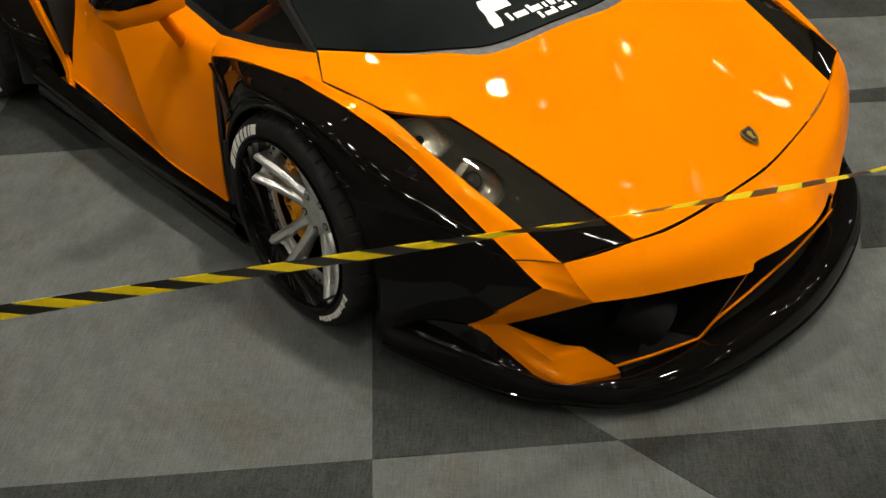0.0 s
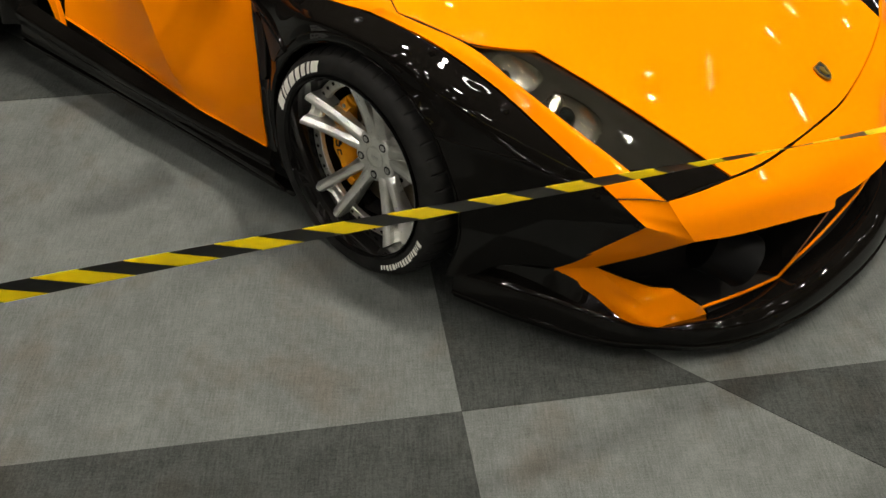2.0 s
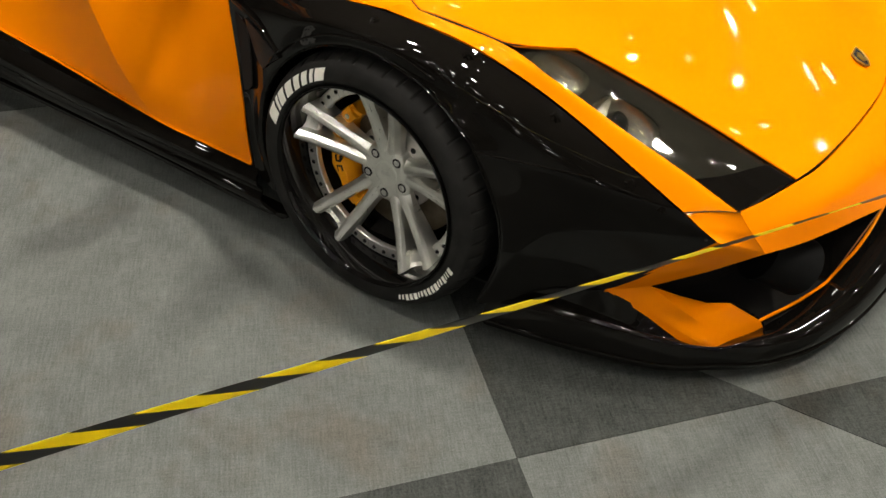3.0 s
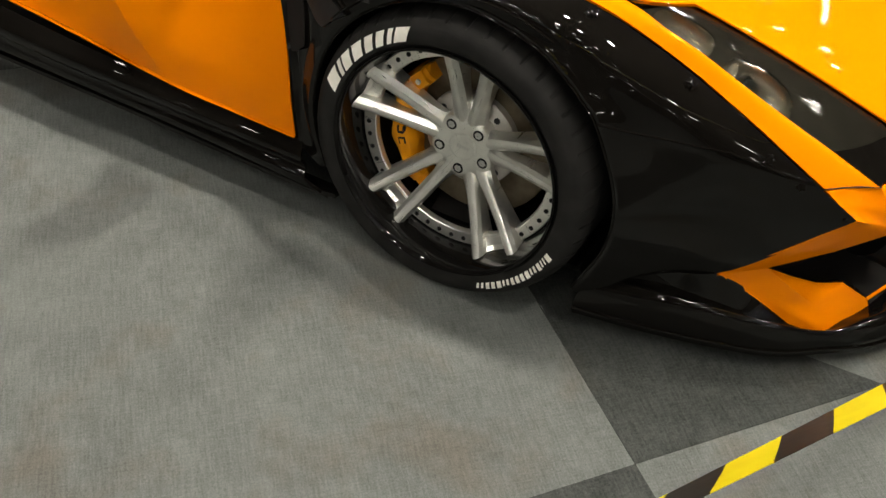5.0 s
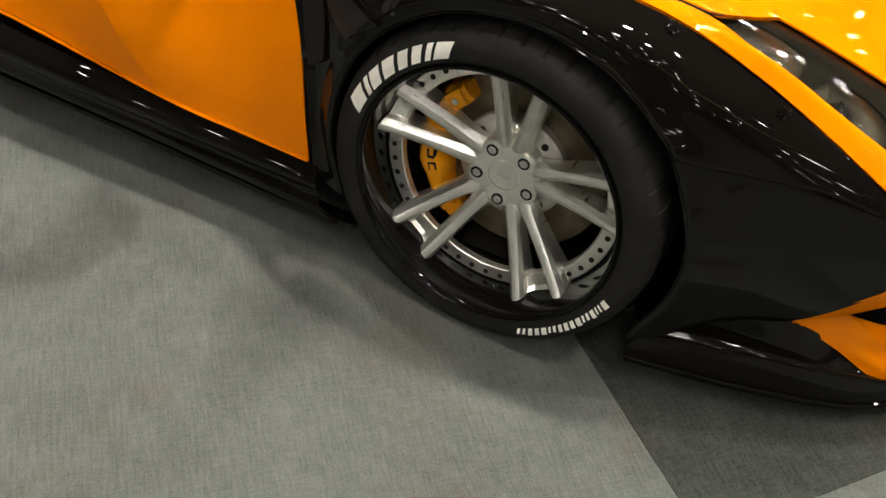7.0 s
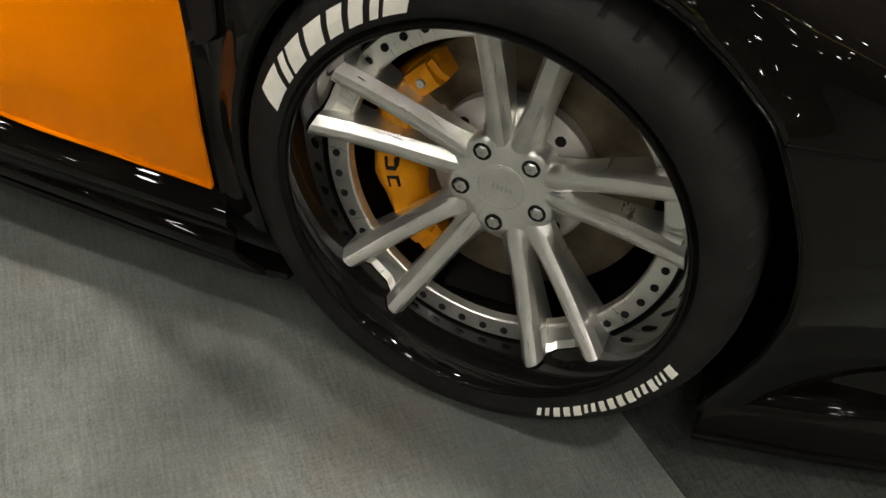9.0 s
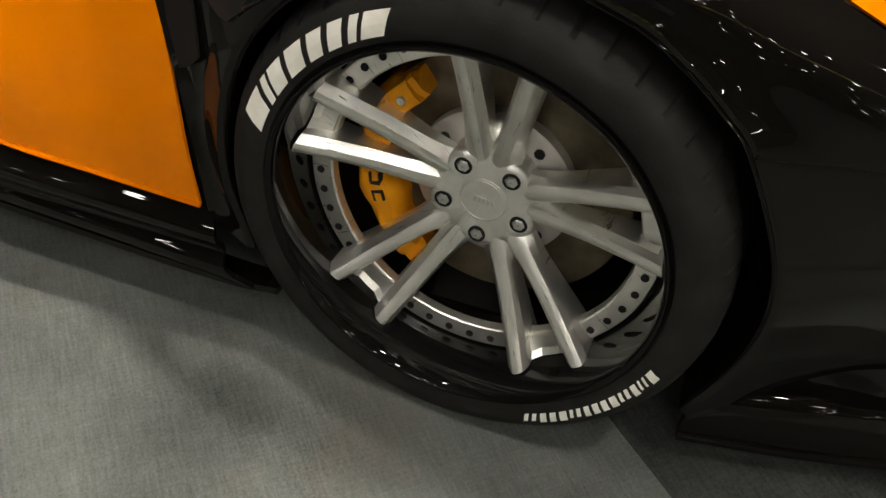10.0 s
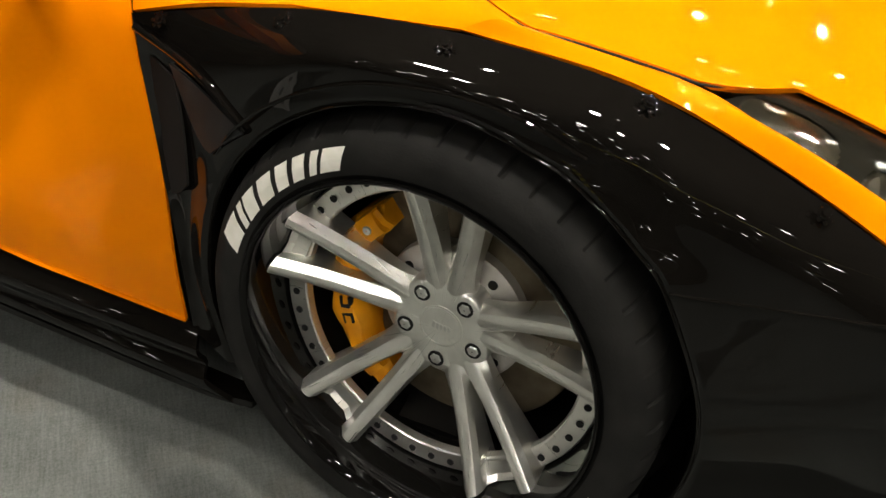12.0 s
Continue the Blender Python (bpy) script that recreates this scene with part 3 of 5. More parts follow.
panel("splitter", [whole(roll_top), roll(0), roll(20), roll(40), roll(60), roll(78), roll(90), roll(90, 0.06)], BLACK, car, "gloss black rounded front splitter", nu=96, nv=36, thick=0.010, side=(0.3, YC, 0.1))
v, f = sweep(cr([(x, y, 0.058) for x, y, z in roll(90, 0.0)], 140), 0.0050, 10)
mesh_object("splitter_blade", v, f, BLACK, car, "thin gloss black blade under the splitter")

# black wide-body overfender round the front wheel
HUB = Vector((0, 0, 0.3275))


def arch(angle, r, y):
    return (HUB.x + 0.008 + r * math.cos(radians(angle)), y, HUB.z + 0.008 + r * math.sin(radians(angle)))


RIM = [(208, 0.040), (185, 0.050), (160, 0.055), (138, 0.055), (115, 0.050), (92, 0.045), (70, 0.035), (58, 0.027), (48, 0.022), (37.5, 0.018), (12, 0.012), (-9, 0.013), (-33, 0.018)]
GROW = [0.0, 0.0, 0.0, 0.0, 0.0, 0.0, 0.0, 0.001, 0.002, 0.004, 0.009, 0.016, 0.030]
rim_in = [arch(a, 0.347 + g, y + 0.10) for (a, y), g in zip(RIM, GROW)]
rim_a = [arch(a, 0.347 + g, y + 0.004) for (a, y), g in zip(RIM, GROW)]
rim_b = [arch(a, 0.352 + g, y - 0.003) for (a, y), g in zip(RIM, GROW)]
rim_c = [arch(a, 0.360 + g, y - 0.006) for (a, y), g in zip(RIM, GROW)]
OUT = [(-0.372, 0.040, 0.205), (-0.405, 0.065, 0.36), (-0.470, 0.120, 0.52), (-0.520, 0.170, 0.632), (-0.240, 0.125, 0.722), (-0.020, 0.122, 0.745), (0.190, 0.116, 0.735), (0.360, 0.141, 0.668), (0.520, 0.147, 0.594), (0.700, 0.160, 0.494), (0.800, 0.180, 0.432), (0.600, 0.118, 0.231), (0.430, 0.105, 0.190)]
MID = [(-0.352, 0.040, 0.19), (-0.385, 0.068, 0.36), (-0.375, 0.085, 0.51), (-0.345, 0.085, 0.595), (-0.185, 0.058, 0.704), (-0.015, 0.052, 0.727), (0.165, 0.048, 0.716), (0.285, 0.056, 0.675), (0.388, 0.066, 0.612), (0.500, 0.085, 0.525), (0.562, 0.094, 0.408), (0.510, 0.078, 0.250), (0.420, 0.055, 0.160)]
rim_in, rim_a, rim_b, rim_c = (cr(line, 96) for line in (rim_in, rim_a, rim_b, rim_c))


def joined(rows_of):
    """One sheet from stretches that meet at corners."""
    grids = []
    for a, b, n in ((0, 3, 12), (3, 9, 48), (9, 10, 8), (10, 12, 16)):
        grids.append(loft(rows_of(slice(a, b + 1), slice(8 * a, 8 * b + 1)), n, 20))
    return [sum((list(g[j][1:]) for g in grids[1:]), list(grids[0][j])) for j in range(21)]


fender_sheet = joined(lambda k, kr: [OUT[k], MID[k], rim_c[kr]])
lip_sheet = joined(lambda k, kr: [rim_c[kr], rim_b[kr], rim_a[kr], rim_in[kr]])
for over_side in (0, 1):
    turned_over = (lambda q: Vector(flip(q))) if over_side else Vector
    v, f = shell([[turned_over(p) for p in row] for row in fender_sheet], 0.004, (0, YC, 0.3275))
    mesh_object("overfender", v, f, BLACK, car, "gloss black bolted-on overfender", sharp=60)
    v, f = shell([[turned_over(p) for p in row] for row in lip_sheet], 0.004, (0.3, YC, 0.9))
    mesh_object("arch_lip", v, f, BLACK, car)

for s in (0, 1):
    q = [(0.42, 0.12, 0.235), (0.38, 0.055, 0.165), (0.35, 0.035, 0.10), (0.34, 0.045, 0.045), (0.36, 0.22, 0.045), (0.42, 0.22, 0.235)]
    v = [Vector(flip(p) if s else p) for p in q]
    v += [p + Vector((0.012, 0, 0)) for p in v]
    mesh_object("splitter_end", v, [tuple(range(6)), tuple(range(11, 5, -1))] + [(k, (k + 1) % 6, 6 + (k + 1) % 6, 6 + k) for k in range(6)], BLACK, car, smooth=False)

# crease running forward from the arch
crease = cr([(0.290, 0.012, 0.559), (0.335, 0.027, 0.555), (0.427, 0.062, 0.547), (0.483, 0.083, 0.541), (0.540, 0.106, 0.533), (0.640, 0.140, 0.505)], 30)
for s in (0, 1):
    v, f = sweep([Vector(flip(p)) if s else p for p in crease], 0.0028, 10)
    mesh_object("overfender_crease", v, f, BLACK, car)

# scoop behind the front wheel: a raised lip, a blade under it, a dark hollow
for sgn in (0, 1):
    turned_over = (lambda q: Vector(flip(q))) if sgn else Vector
    scoop_lip = [turned_over(q) for q in cr([(-0.500, 0.150, 0.624), (-0.455, 0.132, 0.622), (-0.400, 0.108, 0.620), (-0.346, 0.086, 0.610), (-0.300, 0.066, 0.594), (-0.262, 0.050, 0.580)], 30)]
    v, f = sweep(scoop_lip, 0.0055, 10)
    mesh_object("scoop_lip", v, f, BLACK, car)
panel("scoop_blade", [
    [(-0.420, 0.112, 0.606), (-0.370, 0.090, 0.602), (-0.318, 0.068, 0.590), (-0.268, 0.047, 0.576)],
    [(-0.398, 0.100, 0.572), (-0.362, 0.082, 0.562), (-0.332, 0.066, 0.552), (-0.302, 0.052, 0.548)],
    [(-0.384, 0.094, 0.545), (-0.364, 0.080, 0.532), (-0.345, 0.068, 0.522), (-0.328, 0.058, 0.522)],
], SATIN, car, "black vent blade", thick=0.005, nu=18, nv=10, both=True, side=(-0.2, YC, 0.4))
panel("scoop_hollow", [
    [(-0.470, 0.136, 0.596), (-0.435, 0.118, 0.592), (-0.410, 0.106, 0.588)],
    [(-0.445, 0.108, 0.500), (-0.415, 0.094, 0.505), (-0.388, 0.084, 0.520)],
    [(-0.412, 0.076, 0.420), (-0.395, 0.072, 0.430), (-0.378, 0.068, 0.450)],
], DARK, car, "dark hollow of the vent", thick=0.004, nu=12, nv=12, both=True, side=(-0.2, YC, 0.4))

# edge of the flat band round the arch
band = cr([(-0.322, 0.061, 0.520), (-0.278, 0.049, 0.582), (-0.205, 0.045, 0.645), (-0.110, 0.041, 0.692), (0.000, 0.037, 0.712), (0.090, 0.033, 0.708), (0.170, 0.030, 0.684)], 40)
for sgn in (0, 1):
    v, f = sweep([Vector(flip(q)) if sgn else q for q in band], 0.0022, 8)
    mesh_object("arch_edge", v, f, BLACK, car)


def rosette(place, normal):
    """A bolt in a petal-shaped washer."""
    v, f = [], []
    for r0, r1, h0, h1, n in ((0.0044, 0.0038, 0.0, 0.0030, 6), (0.0080, 0.0072, 0.0, 0.0014, 16)):
        o = len(v)
        v += [(r * math.cos(2 * math.pi * k / n), r * math.sin(2 * math.pi * k / n), h) for r, h in ((r0, h0), (r1, h1)) for k in range(n)]
        f += [(o + k, o + (k + 1) % n, o + n + (k + 1) % n, o + n + k) for k in range(n)] + [tuple(o + n + k for k in range(n))]
    for q in range(7):
        a = 2 * math.pi * q / 7
        o = len(v)
        c = Vector((0.0106 * math.cos(a), 0.0106 * math.sin(a), 0))
        v += [c + Vector((0.0032 * math.cos(2 * math.pi * k / 8), 0.0032 * math.sin(2 * math.pi * k / 8), 0)) for k in range(8)] + [c + Vector((0, 0, 0.0014))]
        f += [(o + k, o + (k + 1) % 8, o + 8) for k in range(8)]
    m = Matrix.Translation(place) @ Vector(normal).to_track_quat("Z", "Y").to_matrix().to_4x4()
    mesh_object("fender_bolt", [m @ Vector(p) for p in v], f, BLACK, car, "black bolt in a petal washer")


for p, n in (((-0.455, 0.146, 0.648), (-0.2, -0.7, 0.7)), ((-0.240, 0.106, 0.715), (-0.25, -0.46, 0.85)), ((-0.022, 0.090, 0.742), (-0.03, -0.3, 0.95)), ((0.212, 0.100, 0.730), (0.31, -0.35, 0.88)), ((0.420, 0.122, 0.642), (0.5, -0.45, 0.75)), ((0.600, 0.134, 0.531), (0.40, -0.75, 0.52)), ((0.676, 0.149, 0.489), (0.37, -0.75, 0.56))):
    rosette(p, n)
v, f = revolve([(0.001, -0.003), (0.004, -0.0028), (0.0055, 0.0)], 12)
tip_turn = Matrix.Translation((0.779, 0.172, 0.430)) @ Vector((0.41, -0.86, 0.3)).to_track_quat("-Y", "Z").to_matrix().to_4x4()
mesh_object("fender_screw", [tip_turn @ Vector(q) for q in v], f, BLACK, car, "small black screw")

# orange fender strip between overfender and bonnet, headlamp edge
rear_low = [(-0.520, 0.174, 0.635), (-0.380, 0.148, 0.688), (-0.240, 0.130, 0.725)]
rear_mid = [(-0.550, 0.218, 0.658), (-0.330, 0.196, 0.712), (-0.070, 0.186, 0.756)]
rear_top = [(-0.570, 0.250, 0.662), (-0.330, 0.245, 0.702), (-0.078, 0.246, crown(-0.078, 0.246) - 0.002)]
front_low = [(-0.020, 0.127, 0.748), (0.190, 0.121, 0.738), (0.360, 0.146, 0.671), (0.520, 0.152, 0.597), (0.700, 0.165, 0.497), (0.722, 0.168, 0.484)]
front_mid = [(0.020, 0.142, 0.764), (0.215, 0.152, 0.738), (0.375, 0.172, 0.688), (0.535, 0.186, 0.616), (0.700, 0.205, 0.536), (0.772, 0.208, 0.4875)]
front_top = [(0.056, 0.153, crown(0.056, 0.153) - 0.002), (0.252, 0.186, crown(0.252, 0.186) - 0.002), (0.400, 0.201, 0.656), (0.550, 0.214, 0.595), (0.700, 0.226, 0.535), (0.814, 0.231, 0.488)]
for rows, n in (([rear_low, rear_mid, rear_top], 16), ([[rear_low[-1], front_low[0]], [rear_mid[-1], front_mid[0]], [rear_top[-1], front_top[0]]], 6), ([front_low, front_mid, front_top], 40)):
    panel("fender", rows, ORANGE, car, "glossy orange front wing", nu=n, nv=10, both=True, side=(0, YC, 0))

# headlamp
headlamp_rows = [
    [(0.254, 0.190, 0.711), (0.450, 0.207, 0.634), (0.690, 0.228, 0.538), (0.816, 0.238, 0.484)],
    [(0.300, 0.255, 0.700), (0.485, 0.270, 0.639), (0.705, 0.295, 0.549), (0.845, 0.330, 0.484)],
    [(0.343, 0.318, 0.678), (0.520, 0.352, 0.616), (0.720, 0.392, 0.546), (0.884, 0.424, 0.478)],
]
headlamp_rows[2] = [(x, y, crown(x, y) - 0.003) for x, y in ((0.343, 0.322), (0.440, 0.345), (0.600, 0.376), (0.740, 0.403), (0.884, 0.428))]
BOWLS = [((0.364, 0.242), (0.062, 0.046), 0.050), ((0.532, 0.238), (0.072, 0.055), 0.052)]
lamp_sheet = loft(headlamp_rows, 40, 16)


def cover_terms(x, y):
    return [1, x, y, x * x, x * y, y * y, x ** 3, x * x * y, x * y * y]


cover_fit = np.linalg.lstsq(np.array([cover_terms(p.x, p.y) for r in lamp_sheet for p in r]), np.array([p.z for r in lamp_sheet for p in r]), rcond=None)[0]


def under_cover(x, y, depth):
    return Vector((x, y, float(np.dot(cover_fit, cover_terms(x, y))) - depth))


def in_bowl(x, y):
    return any((abs(x - cx) / a) ** 2.4 + (abs(y - cy - 0.16 * (x - cx)) / b) ** 2.4 < 1 for (cx, cy), (a, b), deep in BOWLS)


for side in (0, 1):
    cover = loft(headlamp_rows, 28, 10)
    fine = loft(headlamp_rows, 110, 48)
    over = (lambda q: Vector(flip(q))) if side else Vector
    floor_points = [over((p.x, p.y, p.z - 0.016 + 0.012 * j / 48)) for j, row in enumerate(fine) for p in row]
    floor_faces = []
    for j in range(48):
        for k in range(110):
            c = 0.5 * (fine[j][k] + fine[j + 1][k + 1])
            if not in_bowl(c.x, c.y):
                floor_faces.append((j * 111 + k, j * 111 + k + 1, j * 111 + k + 112, j * 111 + k + 111))
    lamp = mesh_object("headlamp", floor_points, floor_faces, SMOKE, car, "swept headlamp with smoked housing and clear cover")
    for (cx, cy), (a, b), deep in BOWLS:
        v, f = [], []
        rings = (0.02, 0.15, 0.3, 0.45, 0.6, 0.72, 0.82, 0.9, 0.95, 0.985, 1.0, 1.10)
        for ring in rings:
            for k in range(48):
                q = 2 * math.pi * k / 48
                c, d = math.cos(q), math.sin(q)
                round_off = (abs(c) ** 2.4 + abs(d) ** 2.4) ** (-1 / 2.4)
                x = cx + a * ring * round_off * c
                y = cy + b * ring * round_off * d + 0.16 * (x - cx)
                v.append(over(under_cover(x, y, 0.0115 + deep * max(0.0, 1 - ring ** 2.2) ** 0.6 + 0.06 * max(0.0, ring - 1))))
        f = [tuple(range(48))]
        for j in range(len(rings) - 1):
            f += [(j * 48 + k, j * 48 + (k + 1) % 48, j * 48 + 48 + (k + 1) % 48, j * 48 + 48 + k) for k in range(48)]
        mesh_object("reflector", v, f, CHROME, lamp, sharp=75)
    bridge = [[(0.402, 0.203), (0.440, 0.206), (0.490, 0.210)], [(0.408, 0.222), (0.446, 0.238), (0.484, 0.252)], [(0.414, 0.236), (0.448, 0.256), (0.478, 0.278)]]
    depths = ((0.034, 0.038, 0.036), (0.022, 0.026, 0.024), (0.013, 0.014, 0.013))
    v, f = shell([[over(p) for p in row] for row in loft([[under_cover(*q, d) for q, d in zip(r, dd)] for r, dd in zip(bridge, depths)], 12, 8)], 0.003, (0.4, YC, 0.0))
    mesh_object("lamp_bridge", v, f, CHROME, lamp)
    v, f = shell([[over(p) for p in row] for row in cover], 0.003, (0, YC, 0))
    mesh_object("lens_cover", v, f, LENS, lamp)
    for place, bulb in (((0.340, 0.226, 0.648), 0.012), ((0.516, 0.240, 0.592), 0.023)):
        aim = Vector((0.75, -0.12 if not side else 0.12, 0.66)).normalized()
        turn = Matrix.Translation(over(place)) @ aim.to_track_quat("Y", "Z").to_matrix().to_4x4()
        v, f = revolve([(bulb * math.sin(radians(q)), bulb * (math.cos(radians(q)) - 0.2)) for q in range(4, 100, 8)], 22)
        mesh_object("projector", [turn @ Vector(p) for p in v], f, GLASS, lamp, sharp=60)
        v, f = revolve([(bulb * 0.98, 0.002), (bulb * 1.14, 0.004), (bulb * 1.20, -0.004), (bulb * 1.18, -0.030)], 22)
        mesh_object("bezel", [turn @ Vector(p) for p in v], f, SMOKE, lamp, sharp=50)
    cap_rows = []
    for j in range(11):
        start = 0.71 + 0.19 * j / 10
        line = cr([fine[int(round(4.8 * j))][k] for k in (0, 22, 44, 66, 88, 110)], 200)
        cap_rows.append([over(line[int(round(200 * (start + (1 - start) * k / 8)))] + Vector((0, 0, 0.0012))) for k in range(9)])
    v, f = shell(cap_rows, 0.012, (0.7, 0.3 if not side else 2 * YC - 0.3, 0))
    mesh_object("lamp_nose", v, f, BLACK, lamp, "gloss black front of the lamp")

# emblem
v, f = prism([(-0.022, 0.026), (0.022, 0.026), (0.026, 0.005), (0.015, -0.022), (0, -0.032), (-0.015, -0.022), (-0.026, 0.005)], 0.004)
emblem_turn = Matrix.Translation((0.887, 0.985, crown(0.887, 0.985) + 0.012)) @ pose(0, 0, 0, -62, 0, 90) @ Matrix.Scale(0.95, 4)
emblem = mesh_object("badge", [emblem_turn @ p for p in v], f, SATIN, car, "small black and gold shield badge", smooth=False)
v, f = sweep([emblem_turn @ Vector((x, -0.001, z)) for x, z in [(-0.022, 0.026), (0.022, 0.026), (0.026, 0.005), (0.015, -0.022), (0, -0.032), (-0.015, -0.022), (-0.026, 0.005), (-0.022, 0.026)]], 0.0028, 6)
mesh_object("badge_rim", v, f, GOLD, emblem)
v, f = prism([(-0.010, 0.010), (0.004, 0.016), (0.012, 0.006), (0.006, -0.004), (0.008, -0.018), (-0.006, -0.012)], 0.004)
mesh_object("badge_figure", [emblem_turn @ (p + Vector((0, -0.004, 0))) for p in v], f, GOLD, emblem, smooth=False)

# cowl, windscreen, pillars, roof
panel("cowl", [
    whole([(-0.078, 0.256, 0.752), (0.104, 0.376, 0.754), (0.209, 0.469, 0.754), (0.305, 0.566, 0.754), (0.377, 0.764, 0.768), (0.417, YC, 0.778)]),
    whole([(-0.095, 0.262, 0.754), (0.092, 0.384, 0.757), (0.192, 0.480, 0.760), (0.285, 0.583, 0.764), (0.345, 0.772, 0.780), (0.385, YC, 0.790)]),
], GREY, car, "grey plastic cowl", nu=40, nv=4, side=(0, YC, 0))
panel("windshield", [
    whole([(-0.100, 0.266, 0.760), (0.086, 0.386, 0.761), (0.188, 0.482, 0.764), (0.282, 0.586, 0.768), (0.342, 0.773, 0.784), (0.382, YC, 0.794)]),
    whole([(-0.40, 0.35, 0.93), (-0.31, 0.45, 0.945), (-0.25, 0.54, 0.95), (-0.20, 0.65, 0.955), (-0.15, 0.80, 0.96), (-0.13, YC, 0.965)]),
    whole([(-0.75, 0.44, 1.06), (-0.70, 0.51, 1.07), (-0.67, 0.58, 1.075), (-0.63, 0.68, 1.083), (-0.60, 0.81, 1.088), (-0.58, YC, 1.09)]),
], GLASS, car, "dark tinted windscreen", nu=40, nv=16, side=(-0.5, YC, 0.3))
panel("roof", [
    whole([(-0.75, 0.44, 1.062), (-0.68, 0.55, 1.077), (-0.62, 0.70, 1.087), (-0.58, YC, 1.092)]),
    whole([(-1.20, 0.44, 1.09), (-1.20, 0.55, 1.11), (-1.20, 0.70, 1.12), (-1.20, YC, 1.125)]),
    whole([(-2.2, 0.40, 0.88), (-2.2, 0.55, 0.90), (-2.2, 0.70, 0.91), (-2.2, YC, 0.915)]),
], ORANGE, car, "glossy orange roof", nu=24, nv=12, side=(-0.5, YC, 0.3))
panel("pillar", [
    [(-0.085, 0.250, 0.756), (-0.40, 0.325, 0.93), (-0.75, 0.415, 1.06)],
    [(-0.125, 0.285, 0.764), (-0.43, 0.36, 0.935), (-0.76, 0.45, 1.066)],
], SATIN, car, "black windscreen pillar", thick=0.02, nu=16, nv=3, both=True, side=(-0.5, YC, 0.5))
panel("side_window", [
    [(-0.14, 0.266, 0.752), (-0.41, 0.264, 0.694), (-0.57, 0.268, 0.672), (-0.80, 0.286, 0.712), (-1.05, 0.30, 0.775)],
    [(-0.30, 0.310, 0.85), (-0.50, 0.355, 0.93), (-0.70, 0.400, 1.00), (-0.88, 0.412, 1.015), (-1.05, 0.42, 1.02)],
], GLASS, car, "dark side window", nu=16, nv=6, both=True, side=(-0.5, YC, 0.5))
panel("window_trim", [
    [(-0.085, 0.246, 0.752), (-0.26, 0.246, 0.714), (-0.42, 0.248, 0.687), (-0.57, 0.252, 0.665), (-0.80, 0.270, 0.704), (-1.10, 0.292, 0.780)],
    [(-0.110, 0.262, 0.768), (-0.26, 0.262, 0.730), (-0.42, 0.264, 0.703), (-0.57, 0.266, 0.683), (-0.80, 0.284, 0.722), (-1.10, 0.305, 0.798)],
], SATIN, car, thick=0.012, nu=20, nv=3, both=True, side=(-0.5, YC, 0.5))

# door and flank
DOOR_FRONT = [
    [(-0.385, 0.040, 0.219), (-0.55, 0.037, 0.227), (-0.72, 0.037, 0.235)],
    [(-0.404, 0.053, 0.31), (-0.62, 0.056, 0.322), (-0.835, 0.054, 0.333)],
    [(-0.442, 0.096, 0.46), (-0.70, 0.110, 0.472), (-0.985, 0.108, 0.485)],
    [(-0.520, 0.168, 0.626), (-0.83, 0.176, 0.634), (-1.17, 0.178, 0.652)],
    [(-0.548, 0.216, 0.654), (-0.86, 0.234, 0.692), (-1.20, 0.248, 0.745)],
    [(-0.570, 0.250, 0.662), (-0.88, 0.272, 0.722), (-1.21, 0.298, 0.800)],
]
DOOR_REAR = [(-1.46, 0.095, 0.266), (-1.51, 0.155, 0.365), (-1.55, 0.232, 0.505), (-1.58, 0.285, 0.675), (-1.58, 0.325, 0.80), (-1.58, 0.345, 0.87)]
door = panel("door", DOOR_FRONT, ORANGE, car, "glossy orange door", nu=24, nv=30, both=True, side=(-0.8, YC, 0.5))
panel("door_scoop", [[r[-1], tuple(0.5 * (a + b) + c for a, b, c in zip(r[-1], q, (0, 0.012, 0))), q] for r, q in zip(DOOR_FRONT, DOOR_REAR)], ORANGE, car, "orange hollow of the door behind its crease", nu=16, nv=30, both=True, side=(-0.8, YC, 0.5))
edge = cr([(-0.385, 0.040, 0.219), (-0.55, 0.037, 0.227), (-0.72, 0.037, 0.235), (-1.09, 0.070, 0.251), (-1.46, 0.095, 0.266)], 24)
for sgn in (0, 1):
    v, f = sweep([Vector(flip(p)) if sgn else p for p in edge], 0.004, 8)
    mesh_object("door_edge", v, f, ORANGE, door)
panel("door_gap", [[(-0.360, 0.048, 0.20), (-0.392, 0.066, 0.32), (-0.43, 0.11, 0.46), (-0.512, 0.18, 0.64)], [(-0.395, 0.060, 0.20), (-0.42, 0.080, 0.32), (-0.46, 0.125, 0.46), (-0.54, 0.20, 0.64)]], DARK, car, nu=16, nv=2, both=True, side=(-0.8, YC, 0.4))

# flank intake and rear wing
panel("intake_scoop", [
    [(-1.46, 0.097, 0.266), (-1.51, 0.157, 0.365), (-1.55, 0.234, 0.505), (-1.58, 0.287, 0.675)],
    [(-1.58, 0.180, 0.270), (-1.61, 0.235, 0.365), (-1.64, 0.300, 0.50), (-1.66, 0.340, 0.67)],
    [(-1.69, 0.28, 0.280), (-1.71, 0.32, 0.36), (-1.73, 0.37, 0.50), (-1.75, 0.40, 0.67)],
], ORANGE, car, "orange funnel of the flank intake", nu=16, nv=10, both=True, side=(-1.5, YC, 0.4))
panel("intake_opening", [
    [(-1.62, 0.16, 0.29), (-1.66, 0.17, 0.42), (-1.75, 0.20, 0.62)],
    [(-1.66, 0.38, 0.29), (-1.68, 0.40, 0.42), (-1.72, 0.42, 0.62)],
], DARK, car, nu=10, nv=4, both=True, side=(-2.2, 0.3, 0.4))
